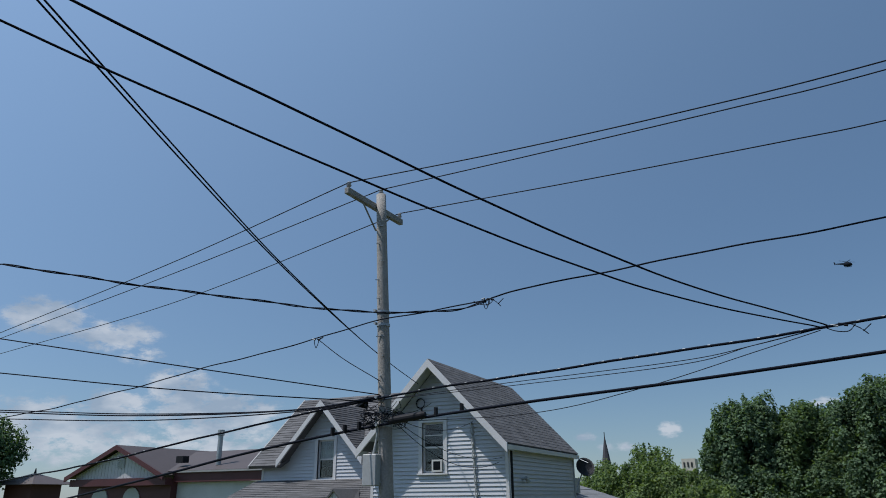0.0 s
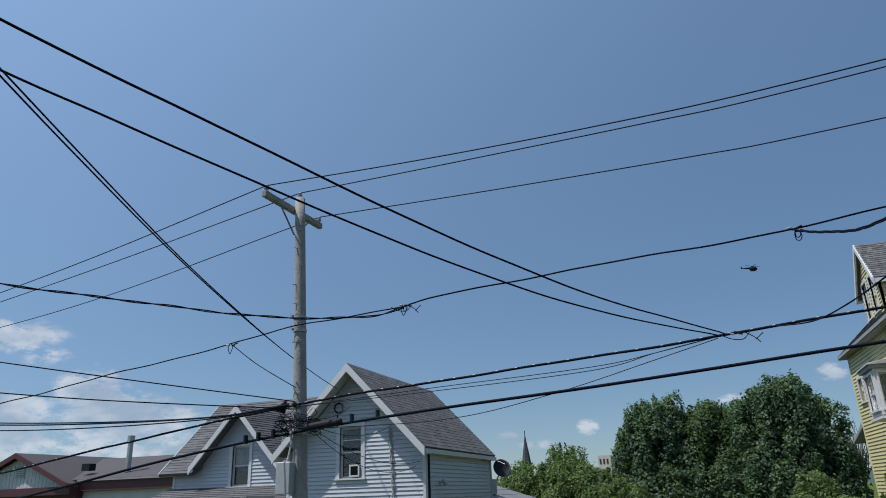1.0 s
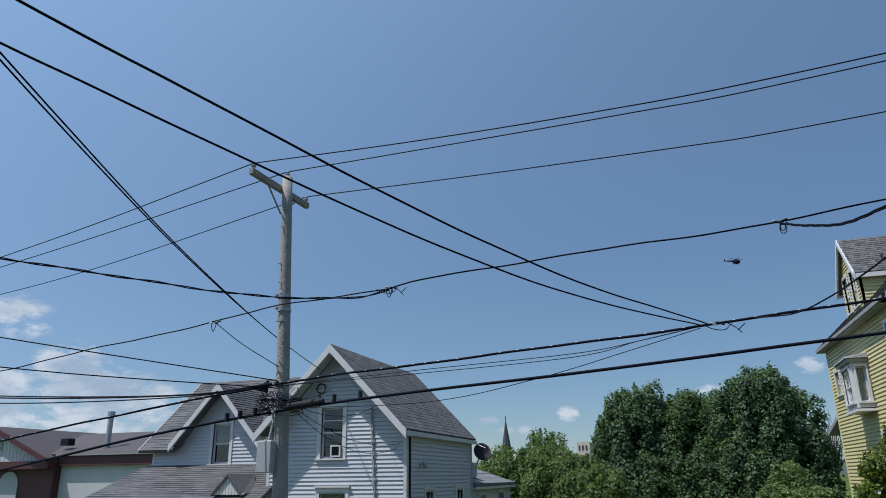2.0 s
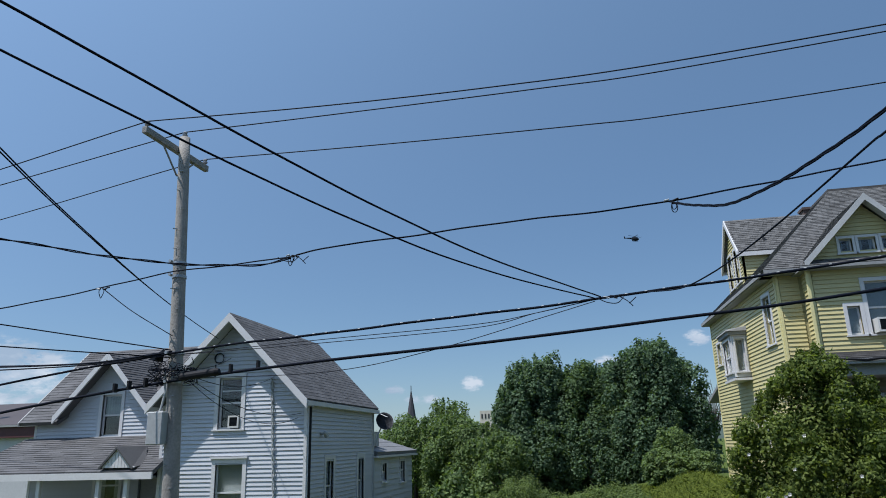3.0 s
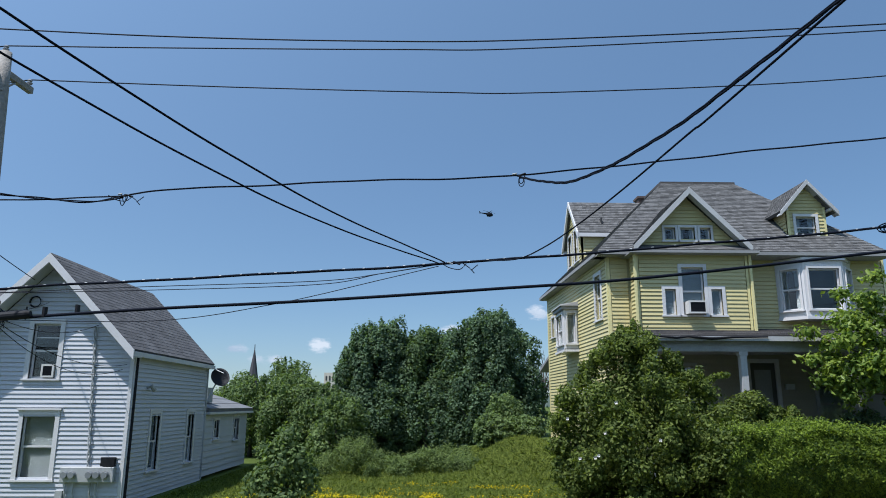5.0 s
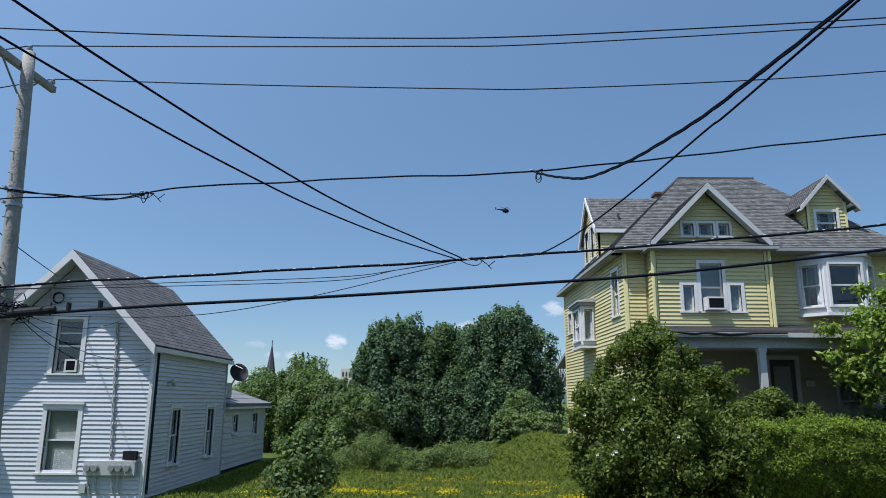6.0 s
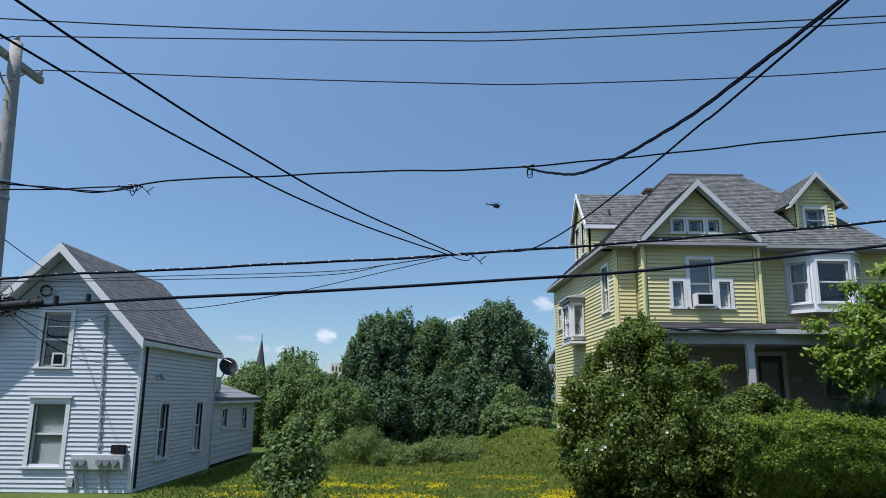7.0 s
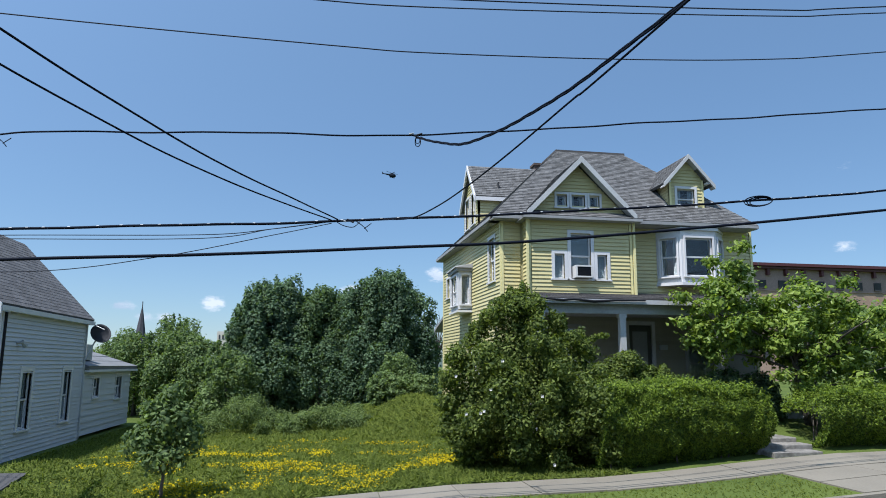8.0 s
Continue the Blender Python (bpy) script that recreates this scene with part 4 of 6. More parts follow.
    bm = bmesh.new()
    fr.block(bm, door[0] + 0.24, door[1] - 0.24, -0.03, -0.02, 2.0, 3.5)
    part("pane", bm, GLASS_DOME, d)
    bm = bmesh.new()
    fr.block(bm, 1.2, 1.46, 0.04, 0.13, 2.92, 3.08)
    part("mailbox", bm, METER_GREY, h)

    # oriel of three tall lights on the recessed front
    ox0, ox1, oi0, oi1, oy = 10.92, 13.30, 11.50, 12.72, 20.32
    faces = [((ox0, YR - 0.02), (oi0, oy)), ((oi0, oy), (oi1, oy)), ((oi1, oy), (ox1, YR - 0.02))]
    for (xa, ya), (xb, yb) in faces:
        v = Vector((xb - xa, yb - ya, 0))
        length = v.length
        u = v.normalized()
        f = Face((xa, ya, 0), u, (u.y, -u.x, 0))
        hole = (0.14, length - 0.14, 5.26, 6.50)
        wall("wall", f, 5.06, [(0, 6.74), (length, 6.74)], [hole], TRIM, TRIM, h, clad=False, thick=0.08)
        window(f, h, *hole, trim=0.06, curtain="sides" if xa != oi0 else "none")
    pts = [(ox0 - 0.05, YR), (oi0 - 0.05, oy - 0.08), (oi1 + 0.05, oy - 0.08), (ox1 + 0.05, YR)]
    for label_, z0, z1 in (("oriel_cornice", 6.745, 6.83), ("oriel_base", 4.96, 5.055)):
        bm = bmesh.new()
        lo = [bm.verts.new((x, y, z0)) for x, y in pts]
        hi = [bm.verts.new((x, y, z1)) for x, y in pts]
        bm.faces.new(lo[::-1])
        bm.faces.new(hi)
        for i in range(4):
            bm.faces.new([lo[i], lo[(i + 1) % 4], hi[(i + 1) % 4], hi[i]])
        part(label_, bm, TRIM, h)

    # box bay on the sunny flank
    by0, by1, bx = 24.3, 25.9, 5.0
    f = Face((bx, by1, 0), (0, -1, 0), (-1, 0, 0))
    holes = [(0.22, 1.38, 4.56, 5.62)]
    wall("wall", f, 4.38, [(0, 5.75), (by1 - by0, 5.75)], holes, TRIM, TRIM, h, clad=False, thick=0.08)
    for q in holes:
        window(f, h, *q, trim=0.06, curtain="full")
    f2 = Face((bx, by0, 0), (1, 0, 0), (0, -1, 0))
    wall("wall", f2, 4.38, [(0, 5.75), (XL - bx - 0.12, 5.75)], [(0.10, 0.38, 4.56, 5.62)], TRIM, TRIM, h, clad=False, thick=0.08)
    window(f2, h, 0.10, 0.38, 4.56, 5.62, trim=0.05, curtain="full", mid=False)
    bm = bmesh.new()
    box(bm, bx - 0.10, XL - 0.14, by0 - 0.10, by1 + 0.10, 5.755, 5.86)
    hexa(bm, [(bx - 0.16, by0 - 0.16, 5.865), (XL - 0.14, by0 - 0.16, 5.865), (XL - 0.14, by1 + 0.16, 5.865), (bx - 0.16, by1 + 0.16, 5.865),
              (bx - 0.14, by0 - 0.14, 5.92), (XL - 0.14, by0 - 0.14, 6.02), (XL - 0.14, by1 + 0.14, 6.02), (bx - 0.14, by1 + 0.14, 5.92)])
    part("bay_cornice", bm, GREY_TRIM, h)
    bm = bmesh.new()
    box(bm, bx - 0.012, bx + 0.075, by0 - 0.012, by0 + 0.075, 4.38, 5.75)
    part("bay_corner_post", bm, TRIM, h)
    bm = bmesh.new()
    box(bm, bx - 0.06, XL - 0.14, by0 - 0.06, by1 + 0.06, 4.27, 4.345)
    part("bay_base", bm, TRIM, h)

    # hipped roof with a small flat top
    ex0, ex1, ey0, ey1, ez = XL - 0.36, XR - 0.15, Y0 - 0.40, YB + 0.3, E + 0.06
    rx0, rx1, ry0, ry1, rz = 8.67, 11.30, 23.98, 26.2, 10.36
    shingled("roof", [(ex0, ey0, ez), (ex1, ey0, ez), (rx1, ry0, rz), (rx0, ry0, rz)], SHINGLE_GREY, h, seed=21, tab=0.15, rise=0.125)
    shingled("roof", [(ex0 - 0.24, ey1, ez), (ex0, ey0, ez), (rx0, ry0, rz), (rx0, ry1, rz)], SHINGLE_GREY, h, seed=22, tab=0.15, rise=0.125)
    shingled("roof", [(ex1, ey0, ez), (ex1, ey1, ez), (rx1, ry1, rz), (rx1, ry0, rz)], SHINGLE_GREY, h, seed=23, rise=0.4, tab=2)
    shingled("roof", [(ex1, ey1, ez), (ex0 - 0.24, ey1, ez), (rx0, ry1, rz), (rx1, ry1, rz)], SHINGLE_GREY, h, seed=24, rise=0.4, tab=2)
    bm = bmesh.new()
    box(bm, rx0 - 0.05, rx1 + 0.05, ry0 - 0.05, ry1 + 0.05, rz - 0.06, rz + 0.05)
    part("ridge_cap", bm, SHINGLE_DARK, h)
    for x0, x1, y0, y1 in ((ex0, ex1, ey0 - 0.03, ey0), (ex1, ex1 + 0.03, ey0, ey1)):
        bm = bmesh.new()
        box(bm, x0, x1, y0, y1, ez - 0.11, ez - 0.01)
        part("eave_fascia", bm, GREY_TRIM, h)
    # soffits take the dark grey, which puts the eaves' shade into their colour
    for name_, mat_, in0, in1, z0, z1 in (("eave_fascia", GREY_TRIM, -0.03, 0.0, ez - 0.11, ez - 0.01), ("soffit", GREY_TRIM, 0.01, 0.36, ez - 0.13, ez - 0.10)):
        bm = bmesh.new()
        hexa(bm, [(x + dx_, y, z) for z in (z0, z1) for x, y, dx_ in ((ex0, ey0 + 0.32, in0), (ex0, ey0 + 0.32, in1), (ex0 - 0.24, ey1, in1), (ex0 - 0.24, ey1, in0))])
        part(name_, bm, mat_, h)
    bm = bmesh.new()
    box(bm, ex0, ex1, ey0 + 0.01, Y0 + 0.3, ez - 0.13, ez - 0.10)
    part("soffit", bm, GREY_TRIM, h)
    bm = bmesh.new()
    box(bm, 8.40, 8.90, 25.9, 26.4, 9.4, 10.46)
    box(bm, 8.36, 8.94, 25.86, 26.44, 10.36, 10.45)
    part("chimney", bm, CHIMNEY_BRICK, h, "dark brick chimney stub")

    def gable_roof(cx, half, ridge, eave, y_front, y_back, over, name, seed, board=0.2, t=0.08):
        """Two shingled slopes facing sideways, ridge along y, with bargeboards in front."""
        k = (ridge - eave) / half
        for s in (1, -1):
            lo = eave - over * k
            shingled("roof", [(cx + s * (half + over), y_front, lo), (cx + s * (half + over), y_back[0], lo), (cx, y_back[1], ridge), (cx, y_front, ridge)], SHINGLE_GREY, h, seed=seed + s, tab=0.15, rise=0.125, under=t)
            bm = bmesh.new()
            e, a = Vector((cx + s * (half + over + 0.02), y_front - 0.03, lo)), Vector((cx, y_front - 0.03, ridge + 0.01))
            d, g = Vector((0, 0, board)), Vector((0, 0.06, 0))
            hexa(bm, [e - d, a - d, a - d + g, e - d + g, e, a, a + g, e + g])
            part("bargeboard", bm, OLD_TRIM, h)
            bm = bmesh.new()
            back_ = Vector((0, 0.30, 0))
            hexa(bm, [e - d * 0.9 + g, a - d * 0.9 + g, a - d * 0.9 + back_, e - d * 0.9 + back_, e - d * 0.7 + g, a - d * 0.7 + g, a - d * 0.7 + back_, e - d * 0.7 + back_])
            part("soffit", bm, OLD_TRIM, h)

    # front gable over the bay
    gx, gh, gz, ge = 7.99, 1.62, 8.76, 7.21
    gf = Face((gx - gh, YBAY + 0.12, 0), (1, 0, 0), (0, -1, 0))
    g3 = [(0.92, 1.25, 7.28, 7.68), (1.40, 1.84, 7.28, 7.68), (1.99, 2.32, 7.28, 7.68)]
    wall("wall", gf, 6.88, [(0, 7.05), (gh, 8.64), (2 * gh, 7.05)], g3, S, Q, h, corner=0.0)
    for q in g3:
        window(gf, h, *q, trim=0.07, mid=False, curtain="sides")
    bm = bmesh.new()
    box(bm, gx - 0.9, gx + 0.9, 20.7, 20.75, 6.9, 7.6)
    part("dark_backing", bm, DARK_ROOM, h)
    gable_roof(gx, gh, gz + 0.06, ge - 0.05, YBAY - 0.28, (20.6, 22.2), 0.12, "front", 31)
    shingled("pent_roof", [(B0 - 0.25, YBAY - 0.32, E - 0.02), (B1 + 0.25, YBAY - 0.32, E - 0.02), (B1 + 0.1, YBAY + 0.10, E + 0.22), (B0 - 0.1, YBAY + 0.10, E + 0.22)], SHINGLE_GREY, h, seed=41, tab=0.15)
    bm = bmesh.new()
    box(bm, B0 - 0.25, B1 + 0.25, YBAY - 0.35, YBAY - 0.32, E - 0.11, E - 0.03)
    part("eave_fascia", bm, GREY_TRIM, h)
    # underside of the pent roof, shade painted in with the same grey
    bm = bmesh.new()
    box(bm, B0 - 0.24, B1 + 0.24, YBAY - 0.31, Y0 + 0.2, E - 0.12, E - 0.09)
    part("soffit", bm, GREY_TRIM, h)

    # small gabled dormer on the front slope
    dx, dh, de, dy = 12.16, 0.62, 8.62, 21.0
    df = Face((dx - dh, dy, 0), (1, 0, 0), (0, -1, 0))
    dw = (0.27, 0.90, 7.60, 8.30)
    wall("wall", df, 7.05, [(0, de), (dh, 9.30), (2 * dh, de)], [dw], S, Q, h, corner=0.07)
    wall("wall", Face((dx - dh, 22.9, 0), (0, -1, 0), (-1, 0, 0)), 7.4, [(0, de), (1.9, de)], [], S, Q, h, corner=0.05)
    wall("wall", Face((dx + dh, dy, 0), (0, 1, 0), (1, 0, 0)), 7.4, [(0, de), (1.9, de)], [], S, Q, h, course=0.3)
    window(df, h, *dw, trim=0.085, curtain="sides")
    for u in (0.0, 2 * dh - 0.07):
        corner_post(df, h, u, 7.05, de, 0.07, YELLOW_TRIM)
    bm = bmesh.new()
    box(bm, dx - dh + 0.2, dx + dh - 0.2, 21.7, 21.75, 7.3, 8.7)
    part("dark_backing", bm, DARK_ROOM, h)
    gable_roof(dx, dh, 9.44, de + 0.12, dy - 0.26, (22.5, 23.6), 0.28, "dormer", 51, board=0.15)
    for s in (1, -1):
        bm = bmesh.new()
        box(bm, *sorted((dx + s * (dh + 0.2), dx + s * (dh + 0.04))), dy - 0.22, 22.5, de - 0.16, de - 0.09)
        part("eave_return", bm, TRIM, h)

    # side gable dormer over the flank
    cy, ch, cz, ce, cx = 25.65, 1.30, 10.0, 8.62, 5.74
    cf = Face((cx, cy + ch, 0), (0, -1, 0), (-1, 0, 0))
    cw = [(0.42, 1.08, 7.65, 8.85), (1.5, 2.16, 7.65, 8.85)]
    wall("wall", cf, 7.05, [(0, ce), (ch, 9.9), (2 * ch, ce)], cw, S, Q, h)
    wall("wall", Face((cx, cy - ch, 0), (1, 0, 0), (0, -1, 0)), 7.1, [(0, ce), (1.6, ce)], [], S, Q, h, corner=0.06)
    wall("wall", Face((cx + 1.6, cy + ch, 0), (-1, 0, 0), (0, 1, 0)), 7.1, [(0, ce), (1.6, ce)], [], S, Q, h, course=0.3)
    for q in cw:
        window(cf, h, *q, trim=0.08, curtain="upper")
    bm = bmesh.new()
    box(bm, cx + 0.8, cx + 0.85, cy - ch + 0.2, cy + ch - 0.2, 7.3, 9.2)
    part("dark_backing", bm, DARK_ROOM, h)
    k = (cz - ce) / ch
    for s in (1, -1):
        lo = ce - 0.15 * k + 0.1
        shingled("roof", [(cx - 0.16, cy + s * (ch + 0.15), lo), (cx + 1.5, cy + s * (ch + 0.15), lo), (cx + 3.1, cy, cz + 0.1), (cx - 0.16, cy, cz + 0.1)], SHINGLE_GREY, h, seed=61 + s, tab=0.15)
        bm = bmesh.new()
        e, a = Vector((cx - 0.19, cy + s * (ch + 0.17), lo)), Vector((cx - 0.19, cy, cz + 0.11))
        d, g = Vector((0, 0, 0.2)), Vector((0.06, 0, 0))
        hexa(bm, [e - d, a - d, a - d + g, e - d + g, e, a, a + g, e + g])
        part("bargeboard", bm, TRIM, h)
        bm = bmesh.new()
        box(bm, cx - 0.14, cx + 1.5, *sorted((cy + s * (ch + 0.12), cy + s * (ch + 0.17))), lo - 0.17, lo - 0.03)
        part("eave_fascia", bm, TRIM, h)
    # downspouts
    for x, y in ((B0 - 0.05, YBAY - 0.06), (B1 + 0.06, YBAY - 0.05)):
        bm = bmesh.new()
        box(bm, x - 0.035, x + 0.035, y - 0.05, y + 0.02, 4.5, E - 0.1)
        part("downspout", bm, YELLOW_TRIM, h)

    # porch across the front
    px0, px1, py, pf, pc = 5.95, 14.5, 18.3, 1.36, 3.84
    shingled("porch_roof", [(px0 - 0.15, py - 0.2, 4.24), (px1 + 0.15, py - 0.2, 4.24), (px1, YR - 0.02, 4.72), (px0 + 0.1, YR - 0.02, 4.72)], SHINGLE_DARK, h, seed=71, rise=0.3, tab=1.0)
    bm = bmesh.new()
    box(bm, px0, px1, py - 0.02, py + 0.14, pc, 4.12)
    part("porch_beam", bm, BEAM_GREY, h, "faded grey porch beam with torn edging")
    bm = bmesh.new()
    box(bm, px0 - 0.12, px1 + 0.12, py - 0.24, py - 0.19, 4.10, 4.22)
    part("porch_gutter", bm, OLD_TRIM, h)
    bm = bmesh.new()
    tube(bm, [(6.1, py - 0.27, 4.215), (6.7, py - 0.28, 4.17), (7.0, py - 0.28, 4.20), (7.6, py - 0.28, 4.15), (8.2, py - 0.28, 4.19), (9.1, py - 0.27, 4.205)], [0.02, 0.035, 0.03, 0.04, 0.03, 0.02], 6)
    part("torn_flashing", bm, BLACK_PLASTIC, h, "black strip of torn flashing along the gutter")
    bm = bmesh.new()
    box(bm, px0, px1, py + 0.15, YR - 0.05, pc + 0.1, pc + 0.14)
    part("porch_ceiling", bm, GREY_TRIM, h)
    bm = bmesh.new()
    box(bm, px0, px1, py, YR - 0.05, pf - 0.16, pf)
    box(bm, px0 + 0.1, px1 - 0.1, py + 0.1, YR - 0.1, 0.4, pf - 0.17)
    part("porch_floor", bm, GREY_TRIM, h)
    for x in (6.15, 8.53, 11.45, 14.3):
        bm = bmesh.new()
        box(bm, x - 0.085, x + 0.085, py + 0.0, py + 0.17, pf, pc)
        box(bm, x - 0.11, x + 0.11, py - 0.015, py + 0.19, pc - 0.1, pc - 0.002)
        part("porch_post", bm, OLD_TRIM, h)
    # rear lean-to
    bm = bmesh.new()
    box(bm, 5.7, 9.0, 29.42, 31.6, 0.8, 4.0)
    part("rear_porch", bm, OLD_TRIM, h)
    bm = bmesh.new()
    slab(bm, [(5.3, 32.0, 4.02), (9.3, 32.0, 4.02), (9.3, 29.45, 4.5), (5.3, 29.45, 4.5)], 0.12)
    part("rear_porch_roof", bm, GREY_TRIM, h)


BEAM_GREY = material("faded grey paint", (0.34, 0.35, 0.345), rough=0.6, vary=0.15, grain=20, stain=2.0)
YELLOW_TRIM = material("pale yellow trim", (0.66, 0.60, 0.30), rough=0.5, vary=0.06, grain=14)
SHINGLE_DARK = material("dark porch roofing", (0.075, 0.07, 0.068), rough=0.9, vary=0.3, grain=9, stain=1.5, bump=0.5)
build_yellow_house()
build_ac(Face((6.33, 20.0, 0), (1, 0, 0), (0, -1, 0)), "window_air_conditioner", 1.38, 1.90, 5.03, 5.40, "white window air conditioner under the sash of the yellow house")

# ---- utility pole and wires ----


def build_pole():
    p = thing("utility_pole", "weathered grey wooden utility pole leaning slightly", "utility pole")
    foot, top = Vector((-7.50, 12.3, -0.02)), Vector((-7.88, 12.3, 8.98))
    bm = bmesh.new()
    n = 12
    tube(bm, [foot.lerp(top, i / n) for i in range(n + 1)], [0.165 - 0.055 * i / n for i in range(n + 1)], 14)
    part("shaft", bm, POLE_WOOD, p, smooth=True)
    bm = bmesh.new()
    a, b = Vector((-8.02, 11.12, 8.66)), Vector((-8.02, 13.46, 8.74))
    w_, hh = 0.055, 0.07
    hexa(bm, [a + Vector((-w_, 0, -hh)), a + Vector((w_, 0, -hh)), b + Vector((w_, 0, -hh)), b + Vector((-w_, 0, -hh)),
              a + Vector((-w_, 0, hh)), a + Vector((w_, 0, hh)), b + Vector((w_, 0, hh)), b + Vector((-w_, 0, hh))])
    part("crossarm", bm, ARM_WOOD, p, bevel=0.008)
    for y1, z1 in ((11.72, 8.62), (12.92, 8.66)):
        bm = bmesh.new()
        tube(bm, [(-7.99, 12.28, 8.12), (-8.0, y1, z1)], 0.02, 6)
        part("brace", bm, ARM_WOOD, p)
    for x, y, z in ((-8.02, 11.2, 8.74), (-7.885, 12.3, 8.98), (-8.02, 13.38, 8.81)):
        bm = bmesh.new()
        tube(bm, [(x, y, z - 0.05), (x, y, z + 0.06)], 0.012, 6)
        tube(bm, [(x, y, z + 0.04), (x, y, z + 0.07), (x, y, z + 0.09), (x, y, z + 0.12), (x, y, z + 0.15)], [0.05, 0.06, 0.035, 0.05, 0.025], 10)
        part("insulator", bm, PORCELAIN, p)
    bm = bmesh.new()
    box(bm, -7.98, -7.66, 11.98, 12.2, 2.64, 3.24)
    part("equipment_box", bm, METER_GREY, p, "grey metal equipment box", bevel=0.015)
    bm = bmesh.new()
    tube(bm, [(-7.80, 12.1, 3.24), (-7.74, 12.13, 3.6), (-7.78, 12.12, 4.0)], 0.022, 8)
    part("riser", bm, METER_GREY, p)
    for z in (6.18, 5.9, 4.35, 3.8):
        x = foot.lerp(top, z / 9.0).x
        bm = bmesh.new()
        tube(bm, [(x, 12.3, z - 0.03), (x, 12.3, z + 0.03)], 0.168 - 0.055 * z / 9 + 0.012, 14)
        tube(bm, [(x - 0.05, 12.1, z), (x - 0.05, 12.02, z)], 0.03, 8)
        part("band", bm, STEEL, p)
    rng = random.Random(4)
    for z in np.arange(0.6, 8.2, 0.42):
        x = foot.lerp(top, z / 9.0).x
        bm = bmesh.new()
        tube(bm, [(x + rng.uniform(-0.1, 0.1), 12.2, z), (x + rng.uniform(-0.1, 0.1), 12.13, z)], 0.012, 5)
        part("bolt", bm, STEEL, p)


build_pole()


def smooth_path(points, per=10):
    """Catmull-Rom through points."""
    p = [Vector(q) for q in points]
    p = [p[0] * 2 - p[1]] + p + [p[-1] * 2 - p[-2]]
    out = []
    for i in range(1, len(p) - 2):
        for k in range(per):
            t = k / per
            a, b, c, d = p[i - 1], p[i], p[i + 1], p[i + 2]
            out.append(0.5 * ((2 * b) + (c - a) * t + (2 * a - 5 * b + 4 * c - d) * t * t + (3 * b - a - 3 * c + d) * t ** 3))
    out.append(p[-2])
    return out


def wire(points, radius, label, mat=None, name="overhead_wire", category="wire", group="street wires", wiggle=0.0, twist=0, per=10, seed=1, glint_step=0.0):
    """A wire along points; twist: that many strands wound round one another."""
    path = smooth_path(points, per)
    rng = random.Random(seed)
    if wiggle:
        ph = rng.random() * 6
        run = 0.0
        done = [path[0]]
        for a, b in zip(path, path[1:]):
            run += (b - a).length
            done.append(b + Vector((0, 0, wiggle * (math.sin(run * 1.7 + ph) + 0.6 * math.sin(run * 3.9 + 2 * ph)))))
        path = done
    t = thing(name, label, category, group)
    strands = max(1, twist)
    for s in range(strands):
        pts, run = [], 0.0
        for i, q in enumerate(path):
            if i:
                run += (path[i] - path[i - 1]).length
            off = Vector((0, 0, 0))
            if twist:
                a = run * 5.0 + s * 2 * math.pi / twist
                off = Vector((0, math.cos(a), math.sin(a))) * radius * 1.15
            pts.append(q + off)
        bm = bmesh.new()
        tube(bm, pts, radius, 6)
        part("strand", bm, mat or BLACK_CABLE, t, smooth=True)
    # pale grey stubs along the cable paint in the glints of its lashing wire
    if glint_step:
        bm, run, due = bmesh.new(), 0.0, glint_step
        for a, b in zip(path, path[1:]):
            d = b - a
            while run + d.length > due:
                q = a + d * ((due - run) / d.length)
                tube(bm, [q - d.normalized() * 0.022 + Vector((0, -0.003, 0.011)), q + d.normalized() * 0.022 + Vector((0, -0.003, 0.011))], radius * 0.6, 6)
                due += glint_step * (0.7 + 0.6 * rng.random())
            run += d.length
        part("lashing", bm, METER_GREY, t, "pale stubs standing for glints on the lashing wire")["kind"] = "stuff"
    return t


def sagging(a, b, sag, n=12):
    a, b = Vector(a), Vector(b)
    return [a.lerp(b, i / n) - Vector((0, 0, 4 * sag * (i / n) * (1 - i / n))) for i in range(n + 1)]


# three bare conductors on the crossarm
bare = "thin bare conductor strung along the crossarm insulators"
for pts in ([(-26, 14.9, 8.22), (-14.8, 12.5, 8.44), (-8.02, 11.2, 8.87)],
            [(-8.02, 11.2, 8.87), (-4.5, 11.2, 8.74), (-1.1, 11.2, 8.70), (2.1, 11.2, 8.77), (8.6, 11.2, 9.19), (11.1, 11.2, 9.50), (24, 11.2, 11.2)],
            [(-28.2, 16.1, 8.42), (-16.4, 13.9, 8.74), (-7.885, 12.3, 9.12)],
            [(-7.885, 12.3, 9.12), (-4.95, 12.3, 9.12), (-0.4, 12.3, 9.15), (2.3, 12.3, 9.22), (9.4, 12.3, 9.72), (12.2, 12.3, 10.06), (25, 12.3, 11.7)],
            [(-32, 18.5, 8.62), (-18.7, 16.1, 8.68), (-8.02, 13.38, 8.95)],
            [(-8.02, 13.38, 8.95), (-3.8, 13.4, 8.85), (0.5, 13.4, 8.79), (2.3, 13.4, 8.80), (6.5, 13.4, 9.01), (10.0, 13.4, 9.30), (13.1, 13.4, 9.74), (26, 13.4, 11.8)]):
    wire(pts, 0.0125, bare, GREY_CABLE, name="overhead_conductor")

